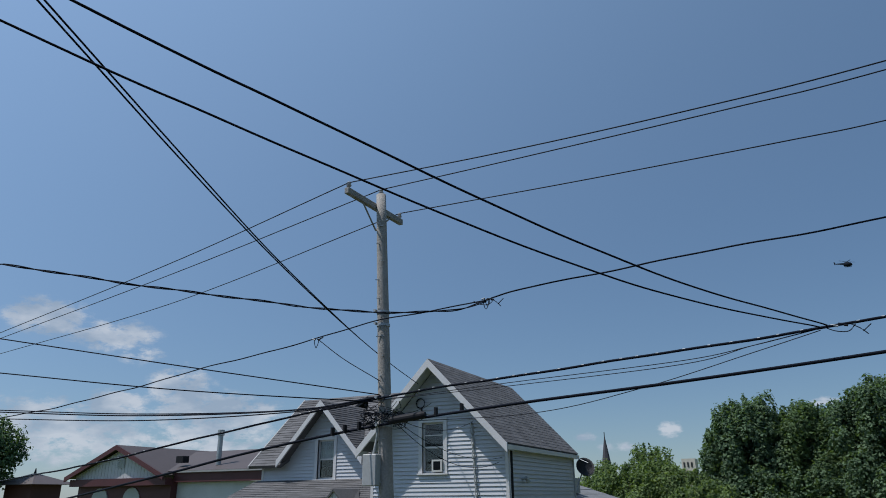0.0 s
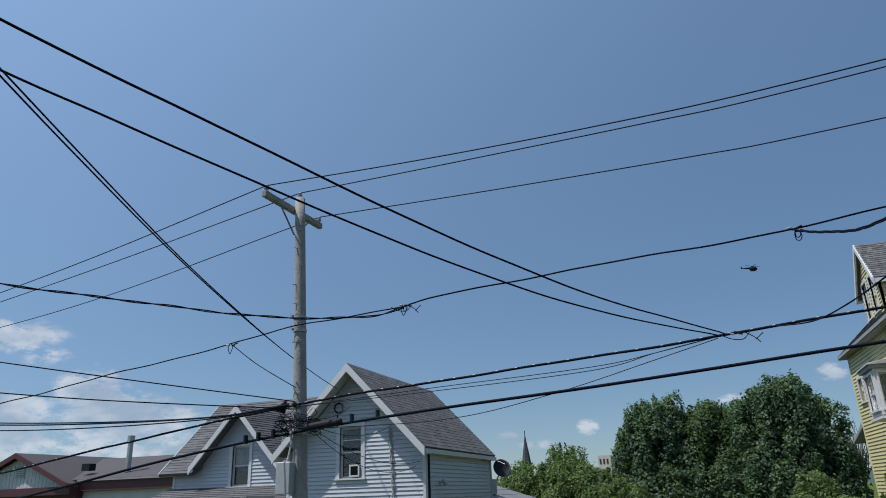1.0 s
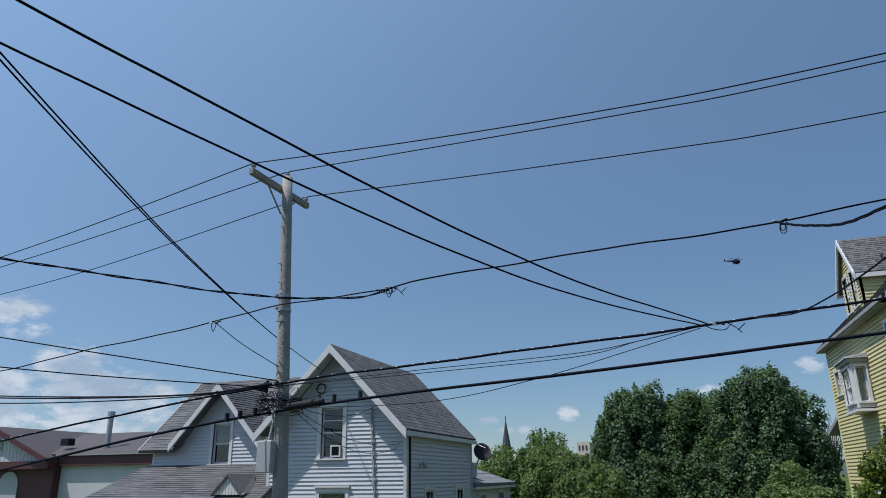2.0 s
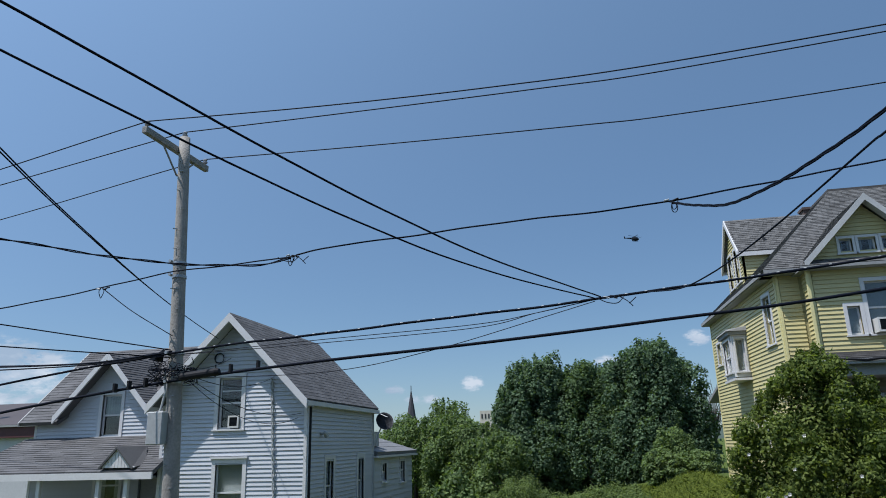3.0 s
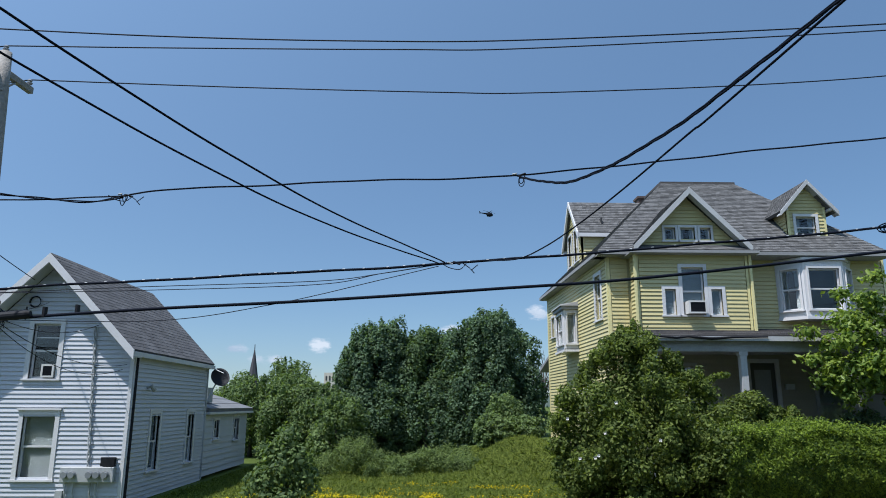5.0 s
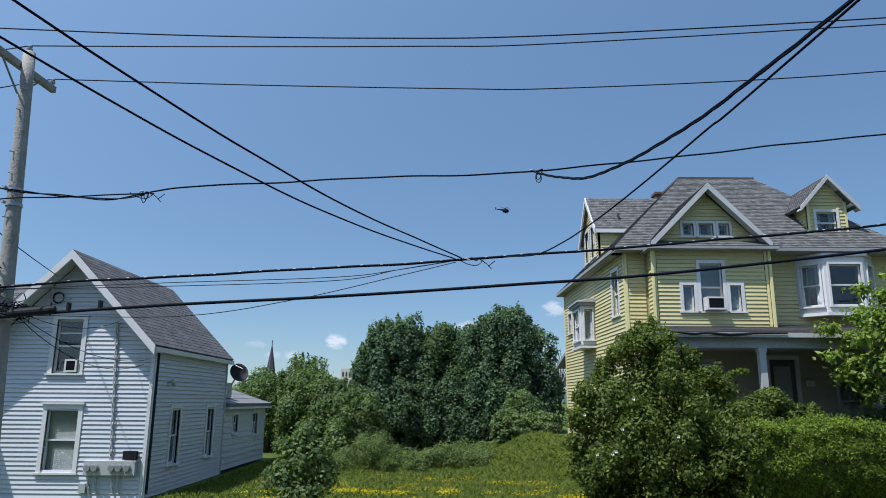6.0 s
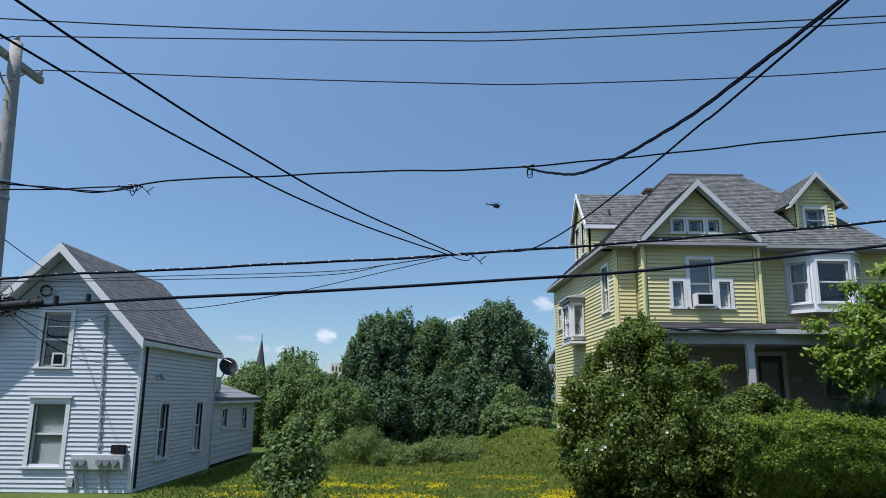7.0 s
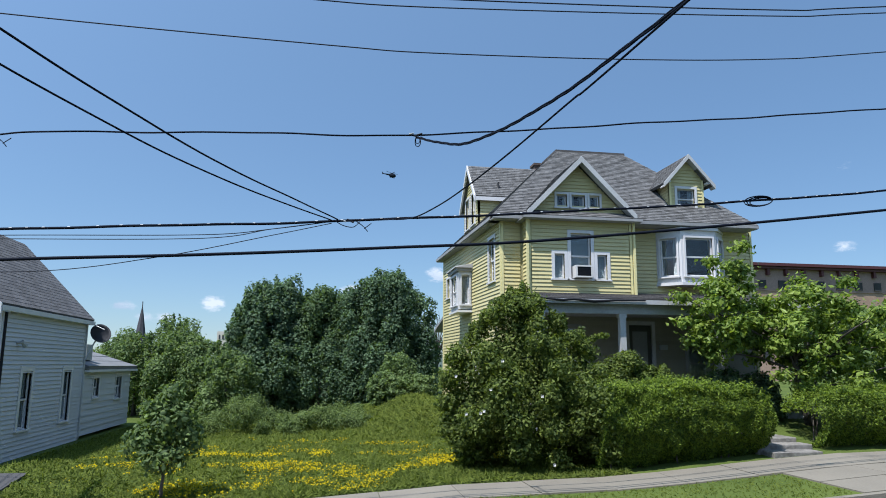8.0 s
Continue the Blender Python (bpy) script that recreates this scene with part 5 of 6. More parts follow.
# heavy communication cables
heavy = "thick black communication cable with lashing wire"
wire([(-27.7, 16.9, 3.1), (-16.5, 12.4, 3.30), (-11.8, 12.1, 3.85), (-7.65, 12.1, 4.34), (-4.78, 11.9, 4.50), (-1.7, 11.9, 4.69), (0.6, 11.9, 4.85), (4.6, 11.9, 5.19), (8.35, 11.9, 5.56), (11.3, 11.9, 5.91), (22, 11.9, 7.3)], 0.022, heavy, name="communication_cable", wiggle=0.006, glint_step=0.34)
wire([(-26, 16.0, 1.9), (-14.4, 12.3, 2.88), (-10.9, 12.1, 3.40), (-7.65, 12.1, 3.80), (-4.8, 11.9, 4.0), (-1.75, 11.9, 4.18), (1.3, 11.9, 4.40), (4.6, 11.9, 4.68), (11.3, 11.9, 5.51), (22, 11.9, 7.0)], 0.027, heavy, name="communication_cable")
wire([(-20.4, 12.1, 4.86), (-14.65, 12.1, 4.42), (-9.9, 12.1, 4.23), (-7.65, 12.1, 4.38)], 0.014, "thin black cable between poles", name="communication_cable")
wire([(-20.4, 12.0, 4.80), (-14.65, 12.0, 4.37), (-9.9, 12.0, 4.21), (-7.65, 12.1, 4.36)], 0.016, "thin black cable between poles", name="communication_cable")
wire([(-20.4, 12.1, 4.62), (-14.6, 12.1, 4.26), (-9.9, 12.1, 4.19), (-7.65, 12.1, 4.34)], 0.013, "thin black cable between poles", name="communication_cable")
drop = "thin black service wire running to a house"
wire([(-14.11, 8.00, 5.48), (-10.63, 9.60, 4.86), (-7.71, 12.15, 4.41)], 0.011, drop, name="service_wire")
wire([(-13.91, 8.00, 4.78), (-10.61, 9.60, 4.40), (-7.69, 12.15, 4.26)], 0.011, drop, name="service_wire")
# thin wires gathered at the knot on the upper cable
for z0, z1 in ((4.42, 4.34), (4.36, 4.22)):
    wire([(-7.6, 12.1, 4.3), (-4.7, 11.9, z0 - 0.02), (-1.7, 11.9, z0 + 0.1), (-0.6, 11.9, 4.66), (0.35, 11.9, 4.82)], 0.007, "thin grey wire lashed up to the knot", GREY_CABLE, name="service_wire")
wire([(-7.5, 12.1, 3.85), (-4.4, 11.9, 3.82), (-2.4, 11.9, 4.12), (-0.6, 11.9, 4.55), (0.4, 11.9, 4.80)], 0.007, "thin grey wire lashed up to the knot", GREY_CABLE, name="service_wire")
# twisted secondary line with splices
tri = "twisted black secondary line with splices"
wire([(-12.79, 7.00, 6.52), (-11.07, 8.30, 6.28), (-9.28, 9.80, 6.06), (-7.49, 11.40, 5.96), (-6.08, 12.00, 5.94), (-5.22, 12.00, 6.04)], 0.0115, tri, name="secondary_line", wiggle=0.012, twist=2, per=24)
wire([(-5.15, 12.0, 6.06), (-4.25, 12.0, 6.19), (-1.5, 12.0, 6.35), (1.84, 11.9, 6.48), (4.6, 11.9, 6.80), (8.1, 11.9, 7.22), (11.5, 11.9, 7.66), (22, 11.9, 9.2)], 0.015, tri, name="secondary_line", wiggle=0.010, per=16)
wire([(-20.4, 12.1, 4.60), (-16.8, 12.1, 4.87), (-12.9, 12.1, 5.34), (-9.35, 12.1, 5.74), (-7.76, 12.12, 5.98), (-6.0, 12.05, 6.02), (-5.15, 12.0, 6.05)], 0.013, tri, name="secondary_line", wiggle=0.012, per=16)
wire([(-9.3, 12.1, 5.72), (-8.6, 12.1, 5.22), (-7.68, 12.12, 4.68)], 0.010, drop, name="service_wire")
for end, sag in (((-7.45, 18.08, 3.42), 0.35), ((-7.55, 18.08, 3.30), 0.5), ((-8.28, 18.07, 4.42), 0.3), ((-9.6, 18.05, 5.0), 0.12)):
    wire(sagging((-7.55, 12.15, 4.05), end, sag, 10), 0.007, "thin slack wire between the pole and the white house", name="service_wire")
# service drops that pass over the viewer
wire([(0.40, 11.90, 4.85), (-0.62, 10.16, 4.83), (-1.64, 8.65, 4.93), (-2.66, 7.14, 5.18), (-3.67, 5.63, 5.51), (-4.69, 4.12, 5.90), (-5.70, 2.61, 6.31), (-10.14, -4.00, 8.26)], 0.012, drop, name="service_wire", wiggle=0.003)
wire([(0.50, 11.90, 4.87), (-0.30, 10.39, 4.90), (-1.15, 8.81, 4.95), (-2.01, 7.23, 5.13), (-2.86, 5.65, 5.38), (-3.71, 4.07, 5.69), (-4.57, 2.49, 6.02), (-8.03, -4.00, 7.49)], 0.012, drop, name="service_wire", wiggle=0.003)
for dx in (0.0, 0.07):
    wire([(-9.80, 17.62, 5.51), (-9.06, 14.98, 5.55), (-8.37, 12.52, 5.64), (-7.69 + dx * 0.4, 10.06, 5.80), (-7.00 + dx * 0.6, 7.60, 6.02), (-6.29 + dx, 5.14, 6.32), (-5.59 + dx, 2.68, 6.69), (-3.66 + dx, -4.0, 7.66)], 0.010, drop, name="service_wire")
wire([(1.86, 11.90, 6.43), (2.05, 10.88, 6.03), (2.21, 9.99, 5.72), (2.36, 9.10, 5.50), (2.51, 8.21, 5.36), (2.67, 7.33, 5.28), (2.81, 6.44, 5.24), (2.95, 5.55, 5.23), (3.10, 4.66, 5.24), (4.60, -4.00, 5.35)], 0.011, "twisted black service drop running to the building behind", name="service_wire", wiggle=0.008, twist=3, per=18)
wire([(1.28, 11.90, 4.90), (1.60, 10.43, 4.63), (1.81, 9.19, 4.54), (2.00, 7.96, 4.53), (2.19, 6.72, 4.57), (2.39, 5.48, 4.65), (2.60, 4.24, 4.74), (4.05, -4.00, 5.54)], 0.010, drop, name="service_wire")


def splice(at, seed, loops=1, slack=False, label="tangled splice of black connectors on the line"):
    """Connectors where wires meet, with narrow loops below them and, where slack, a hanging bight with loose ends."""
    t = thing("wire_splice", label, "splice", "wire splices")
    rng = random.Random(seed)
    c = Vector(at)
    for i in range(loops):
        bm = bmesh.new()
        r, w_ = 0.10 - 0.03 * (i % 2), 0.05 - 0.012 * (i % 2)
        o = c + Vector((rng.uniform(-0.02, 0.02) + 0.2 * (i // 2), 0.01 * i, -r))
        tube(bm, [o + Vector((w_ * math.sin(a), 0.02 * math.sin(a * 2), r * math.cos(a))) for a in np.linspace(0.25, 6.0, 18)], 0.008, 5)
        part("loop", bm, BLACK_CABLE, t)
    if slack:
        for pts in ([(-0.28, 0, -0.01), (-0.12, -0.02, -0.10), (0.05, -0.02, -0.12), (0.16, 0, -0.02)], [(0.1, 0, -0.01), (0.22, -0.02, -0.10), (0.30, -0.02, -0.19)], [(0.24, -0.02, -0.14), (0.36, -0.02, -0.04)]):
            bm = bmesh.new()
            tube(bm, smooth_path([c + Vector(p) for p in pts], 5), 0.008, 5)
            part("loose_end", bm, BLACK_CABLE, t)
    for i in range(4):
        bm = bmesh.new()
        o = c + Vector((-0.12 + 0.06 * i + rng.uniform(-0.03, 0.03), rng.uniform(-0.02, 0.02), rng.uniform(-0.03, 0.03)))
        tube(bm, [o, o + Vector((rng.uniform(0.05, 0.1), 0, rng.uniform(-0.03, 0.04)))], 0.014, 6)
        part("connector", bm, METER_GREY if i == 0 else BLACK_PLASTIC, t)


splice((-5.2, 11.98, 6.07), 1, 2, True)
splice((1.86, 11.88, 6.46), 2, 2)
splice((-9.32, 12.08, 5.73), 3, 1)
splice((0.72, 11.88, 4.86), 4, 0, True)


def slack_coil():
    t = thing("cable_coil", "flat coil of slack black cable tied to the line", "cable")
    for k in range(3):
        bm = bmesh.new()
        tube(bm, [(8.52 + 0.04 * k + (0.30 - 0.03 * k) * math.cos(a), 11.87 + 0.015 * k, 5.56 + 0.035 * math.cos(a) + (0.10 - 0.012 * k) * math.sin(a)) for a in np.linspace(0, 2 * math.pi, 26)], 0.012, 6)
        part("loop", bm, BLACK_CABLE, t)


slack_coil()


def build_tangle():
    t = thing("cable_tangle", "tangle of slack black and grey wires round the pole", "cable")
    rng = random.Random(9)
    for i in range(16):
        bm = bmesh.new()
        a0 = rng.uniform(0, 6.28)
        z0 = rng.uniform(3.85, 4.4)
        pts = []
        for k in range(10):
            a = a0 + k * rng.uniform(0.35, 0.6)
            r = 0.17 + rng.uniform(0.0, 0.22)
            pts.append((-7.68 + r * math.cos(a) * 1.5, 12.28 + r * math.sin(a), z0 + rng.uniform(-0.12, 0.14)))
        tube(bm, smooth_path(pts, 4), rng.choice((0.006, 0.008, 0.011)), 5)
        part("loop", bm, rng.choice((BLACK_CABLE, GREY_CABLE, BLACK_CABLE)), t)
    c = thing("splice_case", "black cylindrical splice case hung on the cable", "splice case")
    bm = bmesh.new()
    tube(bm, [(-7.42, 12.05, 3.86), (-7.36, 12.05, 3.87), (-6.62, 11.98, 3.93), (-6.56, 11.98, 3.94)], [0.05, 0.075, 0.075, 0.05], 12)
    part("case", bm, BLACK_PLASTIC, c)
    for x in (-7.3, -6.65):
        bm = bmesh.new()
        tube(bm, [(x, 12.0, 3.84), (x, 12.0, 4.06)], 0.014, 6)
        part("hanger", bm, BLACK_PLASTIC, c)
    for x, z in ((-6.35, 3.94), (-5.8, 3.98), (-8.1, 3.76), (-8.45, 3.72), (-8.75, 3.68)):
        g = thing("cable_clamp", "small black clamp on the lower cable", "clamp", "cable clamps")
        bm = bmesh.new()
        box(bm, x - 0.02, x + 0.02, 11.97, 12.07, z - 0.05, z + 0.12)
        part("body", bm, BLACK_PLASTIC, g)


build_tangle()

# ---- distance ----


def build_red_building():
    h = thing("red_building", "low building with brown metal roof and dark red fascia", "building")
    y0, y1 = 32.0, 44.0
    xa, xb, xm = -44.0, -35.0, -39.45
    bm = bmesh.new()
    box(bm, xa + 0.6, xb, y0 + 0.3, y1, 0, 3.6)
    part("wall", bm, RED_PAINT, h)
    bm = bmesh.new()
    box(bm, xb + 0.01, -22, y0 + 0.8, y1 - 1, 0, 3.4)
    part("wall", bm, BOARD_WHITE, h)
    bm = bmesh.new()
    box(bm, xb - 0.1, -22, y0 + 0.5, y0 + 0.79, 3.41, 3.95)
    part("fascia", bm, RED_PAINT, h)
    bm = bmesh.new()
    box(bm, xb - 0.1, -22, y0 + 0.35, y0 + 0.78, 3.96, 4.06)
    part("gutter", bm, GREY_TRIM, h)
    for s, e in ((-1, xa), (1, xb)):
        bm = bmesh.new()
        slab(bm, [(e, y0 - 0.4, 3.85), (e, y1, 3.85), (xm, y1, 5.75), (xm, y0 - 0.4, 5.75)], 0.12)
        part("roof", bm, BROWN_METAL, h)
        bm = bmesh.new()
        a, b = Vector((e, y0 - 0.45, 3.85)), Vector((xm, y0 - 0.45, 5.75))
        d, g = Vector((0, 0, 0.3)), Vector((0, 0.1, 0))
        hexa(bm, [a - d, b - d, b - d + g, a - d + g, a, b, b + g, a + g])
        part("bargeboard", bm, RED_PAINT, h)
    bm = bmesh.new()
    slab(bm, [(xm, y0 + 0.35, 4.07), (-22, y0 + 0.35, 4.07), (-22, y0 + 6, 5.6), (xm, y0 + 6, 5.6)], 0.1)
    part("roof", bm, BROWN_METAL, h)
    n = 26
    for i in range(n):
        xA, xB = xa + 0.6 + (xb - xa - 1.2) * i / n, xa + 0.6 + (xb - xa - 1.2) * (i + 0.93) / n
        zA = 5.45 - 1.75 * abs(xA - xm) / 4.5
        zB = 5.45 - 1.75 * abs(xB - xm) / 4.5
        vs = [(xA, y0, 3.7), (xB, y0, 3.7), (xB, y0 + 0.1, 3.7), (xA, y0 + 0.1, 3.7), (xA, y0, max(3.75, zA)), (xB, y0, max(3.75, zB)), (xB, y0 + 0.1, max(3.75, zB)), (xA, y0 + 0.1, max(3.75, zA))]
        mesh_ob("gable_board", vs, HEX, BOARD_WHITE, h)
    bm = bmesh.new()
    for i in range(6):
        box(bm, -39.65, -38.95, y0 - 0.06, y0 - 0.02, 4.35 + i * 0.12, 4.43 + i * 0.12)
    part("louvre", bm, METER_GREY, h)
    bm = bmesh.new()
    box(bm, xa + 0.3, xb, y0 - 0.2, y0 + 0.29, 3.25, 3.69)
    part("fascia", bm, RED_PAINT, h)
    for x in (-41.2, -38.3):
        bm = bmesh.new()
        pts = [(x + 0.75 * math.cos(a), 2.4 + 0.75 * math.sin(a)) for a in np.linspace(0, math.pi, 9)]
        ring = [(px, pz) for px, pz in pts] + [(x - 0.75, 0.5), (x + 0.75, 0.5)]
        fr = [bm.verts.new((px, y0 + 0.24, pz)) for px, pz in ring]
        bk = [bm.verts.new((px, y0 + 0.32, pz)) for px, pz in ring]
        bm.faces.new(fr)
        for i in range(len(ring)):
            bm.faces.new([fr[i], fr[(i + 1) % len(ring)], bk[(i + 1) % len(ring)], bk[i]])
        part("arched_window", bm, METER_GREY, h)
    bm = bmesh.new()
    tube(bm, [(-32.6, 33.6, 4.4), (-32.6, 33.6, 6.15), (-32.6, 33.6, 6.18), (-32.6, 33.6, 6.5)], [0.16, 0.16, 0.22, 0.22], 12)
    part("flue", bm, STEEL, h, "galvanised flue pipe on the roof")
    bm = bmesh.new()
    box(bm, -35.8, -35.2, 33.2, 33.7, 4.6, 5.0)
    part("roof_vent", bm, BLACK_PLASTIC, h)
    c = thing("cupola", "small cupola with a reddish metal cap and finial", "cupola")
    bm = bmesh.new()
    box(bm, -68.9, -64.9, 43.5, 46.5, 0, 3.85)
    part("drum", bm, RED_PAINT, c)
    bm = bmesh.new()
    v = [bm.verts.new(p) for p in ((-70.4, 42.6, 3.85), (-63.6, 42.6, 3.85), (-63.6, 47.4, 3.85), (-70.4, 47.4, 3.85), (-67, 45, 4.95))]
    for f in ((0, 1, 4), (1, 2, 4), (2, 3, 4), (3, 0, 4), (3, 2, 1, 0)):
        bm.faces.new([v[i] for i in f])
    part("cap", bm, BROWN_METAL, c)
    bm = bmesh.new()
    tube(bm, [(-67, 45, 4.9), (-67, 45, 5.4)], [0.12, 0.04], 8)
    part("finial", bm, BLACK_PLASTIC, c)


build_red_building()


def build_far():
    s = thing("church_steeple", "slender dark church steeple far behind the trees", "steeple")
    bm = bmesh.new()
    x, y = -49.6, 200
    tube(bm, [(x, y, 0), (x, y, 9.0), (x, y, 9.0), (x, y, 18.0)], [2.0, 1.8, 1.55, 0.08], 8)
    part("spire", bm, DARK_STEEPLE, s)
    bm = bmesh.new()
    tube(bm, [(x, y, 17.8), (x, y, 19.2)], 0.12, 6)
    part("cross_staff", bm, DARK_STEEPLE, s)
    for i, (px, hw, top) in enumerate(((-30.6, 1.9, 12.2), (8.0, 3.2, 20.6))):
        b = thing("far_block", "pale stone block far away above the trees", "building", "far blocks")
        bm = bmesh.new()
        box(bm, px - hw, px + hw, 220, 226, 0, top)
        part("wall", bm, PALE_STONE, b)
        for k in range(3):
            bm = bmesh.new()
            box(bm, px - hw * 0.75 + k * hw * 0.55, px - hw * 0.5 + k * hw * 0.55, 219.9, 219.99, top - 2.4, top - 1.0)
            part("window", bm, DARK_ROOM, b)
    b = thing("brick_block", "long brown and tan brick commercial block with a dark cornice", "building")
    bm = bmesh.new()
    box(bm, 44, 100, 75, 90, 0, 12.4)
    part("wall", bm, BRICK_TAN, b)
    bm = bmesh.new()
    box(bm, 44, 100, 74.9, 90.1, 11.5, 14.1)
    part("upper_wall", bm, BRICK, b)
    bm = bmesh.new()
    box(bm, 43.6, 100.4, 74.3, 90.4, 14.1, 14.35)
    box(bm, 43.4, 100.6, 74.0, 90.6, 14.4, 14.75)
    part("cornice", bm, RED_PAINT, b, "dark red cornice")
    for i in range(20):
        x = 45 + i * 2.4
        bm = bmesh.new()
        box(bm, x, x + 0.35, 74.45, 74.89, 13.35, 14.09)
        part("bracket", bm, RED_PAINT, b)
    for i in range(18):
        x = 46 + i * 2.6
        bm = bmesh.new()
        box(bm, x, x + 0.95, 74.78, 74.88, 11.75, 12.75)
        part("window", bm, DARK_ROOM, b)
    for j, z in enumerate((7.5, 3.5)):
        for i in range(18):
            x = 46 + i * 2.6
            bm = bmesh.new()
            box(bm, x, x + 1.1, 74.88, 74.98, z, z + 2.1)
            part("window", bm, DARK_ROOM, b)
    hl = bmesh.new()
    pts = [(-700 + i * 40, 900, 14 + 10 * noise.noise((i * 0.35, 0, 0))) for i in range(36)]
    vs = [hl.verts.new(p) for p in pts]
    lo = [hl.verts.new((p[0], 870, -1)) for p in pts]
    for i in range(len(pts) - 1):
        hl.faces.new([lo[i], lo[i + 1], vs[i + 1], vs[i]])
    tagged(part("backdrop", hl, FAR_HILL), "low wooded hills on the horizon", "hill", kind="structure")


build_far()


def build_helicopter():
    h = thing("helicopter", "dark helicopter flying far off in the sky", "helicopter")
    c = Vector((32.8, 370, 106.1))
    ax = Vector((1, -0.25, -0.16)).normalized()
    side_ = Vector((0.25, 1, 0)).normalized()
    up = ax.cross(side_)
    up = up if up.z > 0 else -up

    def at(a, b, z):
        return c + (ax * a + side_ * b + up * z) * 0.7
    bm = bmesh.new()
    tube(bm, [at(-1.8, 0, 0.25), at(-1.0, 0, 0), at(0.8, 0, -0.15), at(2.4, 0, -0.25), at(3.2, 0, -0.45), at(3.6, 0, -0.6)], [0.5, 1.0, 1.15, 1.0, 0.6, 0.15], 12)
    part("fuselage", bm, HELI_PAINT, h, smooth=True)
    bm = bmesh.new()
    tube(bm, [at(-1.5, 0, 0.3), at(-7.0, 0, 0.55)], [0.5, 0.2], 8)
    part("tail_boom", bm, HELI_PAINT, h, smooth=True)
    bm = bmesh.new()
    hexa(bm, [at(-7.4, -0.06, -0.2), at(-6.4, -0.06, 0.4), at(-6.4, 0.06, 0.4), at(-7.4, 0.06, -0.2), at(-7.9, -0.06, 1.9), at(-7.3, -0.06, 1.9), at(-7.3, 0.06, 1.9), at(-7.9, 0.06, 1.9)])
    part("tail_fin", bm, HELI_PAINT, h)
    bm = bmesh.new()
    tube(bm, [at(0.3, 0, 0.9), at(0.3, 0, 1.9)], 0.2, 8)
    part("mast", bm, HELI_PAINT, h)
    for a in (0.6, 2.17, 3.74, 5.31):
        bm = bmesh.new()
        d = Vector((math.cos(a), math.sin(a)))
        e = Vector((-d.y, d.x)) * 0.22
        q = [at(0.3 + e.x, e.y, 1.85), at(0.3 + d.x * 5.2 + e.x, d.y * 5.2 + e.y, 2.05), at(0.3 + d.x * 5.2 - e.x, d.y * 5.2 - e.y, 2.05), at(0.3 - e.x, -e.y, 1.85)]
        slab(bm, q, 0.08)
        part("rotor_blade", bm, HELI_PAINT, h)
    for s in (-0.9, 0.9):
        bm = bmesh.new()
        tube(bm, [at(-1.2, s, -1.75), at(2.6, s, -1.75), at(3.1, s, -1.5)], 0.08, 6)
        part("skid", bm, HELI_PAINT, h)
        for a in (-0.4, 1.6):
            bm = bmesh.new()
            tube(bm, [at(a, s, -1.75), at(a, s * 0.5, -0.9)], 0.07, 6)
            part("skid_strut", bm, HELI_PAINT, h)


build_helicopter()

# ---- trees, hedges, grass ----
WOOD = "dense dark green broadleaf tree behind the vacant lot"
for k, (x, y, z, rx, ry, rz, n) in enumerate(((-3.0, 37, 3.1, 1.45, 2.0, 2.9, 17000), (-2.2, 38, 3.3, 1.5, 2.0, 3.1, 15000), (-0.1, 38.5, 3.2, 1.9, 2.2, 2.9, 19000), (3.5, 37, 3.55, 2.2, 2.2, 3.3, 24000), (1.6, 38.6, 3.1, 2.0, 2.0, 3.0, 14000), (4.8, 40, 2.4, 1.1, 1.5, 2.4, 8000))):
    tree("broadleaf_tree", (x, y, ground_z(x, y)), z - 0.6, 0.2, spray_lobes((x, y, z), (rx * 1.14, ry, rz), 110, 10 + k, 0.22), 2 * n, 0.165, LEAF_MAPLE if k != 2 else LEAF_WOOD, WOOD, group="trees behind the lot", seed=30 + k, fuzz=0.14, hollow=0.7, limbs=14, limb=0.3)
for k, (x, y, z, rx, rz) in enumerate(((-2.6, 35.6, 1.7, 1.7, 1.7), (0.1, 36.0, 1.6, 1.7, 1.6), (2.4, 35.6, 1.7, 1.6, 1.7), (4.8, 36.5, 1.9, 1.2, 1.7))):
    tree("understorey_tree", (x, y, ground_z(x, y)), 1.2, 0.08, spray_lobes((x, y, z), (rx, 1.2, rz), 50, 230 + k, 0.26), 9000, 0.14, LEAF_MAPLE, "low dark green growth under the broadleaf trees", group="understorey", seed=240 + k, fuzz=0.22, hollow=0.4)
for k, (x, y, z, r) in enumerate(((19.5, 24, 2.6, 1.7), (22.8, 25.5, 3.0, 2.0), (26.5, 27, 3.2, 2.2), (18.2, 20.5, 1.7, 1.1))):
    tree("garden_tree", (x, y, ground_z(x, y)), z - 0.8, 0.1, lobes((x, y, z), (r, r, r), 26, 140 + k, 0.3, 0.3), 6500, 0.2, LEAF_MID, "dense green garden tree beyond the yellow house", group="garden trees", seed=150 + k, fuzz=0.2)
bare_tree = thing("bare_tree", "leafless grey twiggy tree beside the rear of the yellow house", "tree")
rng_ = random.Random(77)
bm = bmesh.new()
tube(bm, [(6.5, 38.6, 0.8), (6.5, 38.6, 3.0)], [0.09, 0.06], 6)
part("trunk", bm, BARK, bare_tree)
bm = bmesh.new()
for i in range(60):
    a = Vector((6.5, 38.6, rng_.uniform(2.2, 3.4)))
    b = a + Vector((rng_.uniform(-0.9, 0.9), rng_.uniform(-0.6, 0.6), rng_.uniform(0.8, 2.4)))
    tube(bm, [a, a.lerp(b, 0.5) + Vector((rng_.uniform(-0.2, 0.2), 0, 0.1)), b], [0.022, 0.014, 0.006], 4)
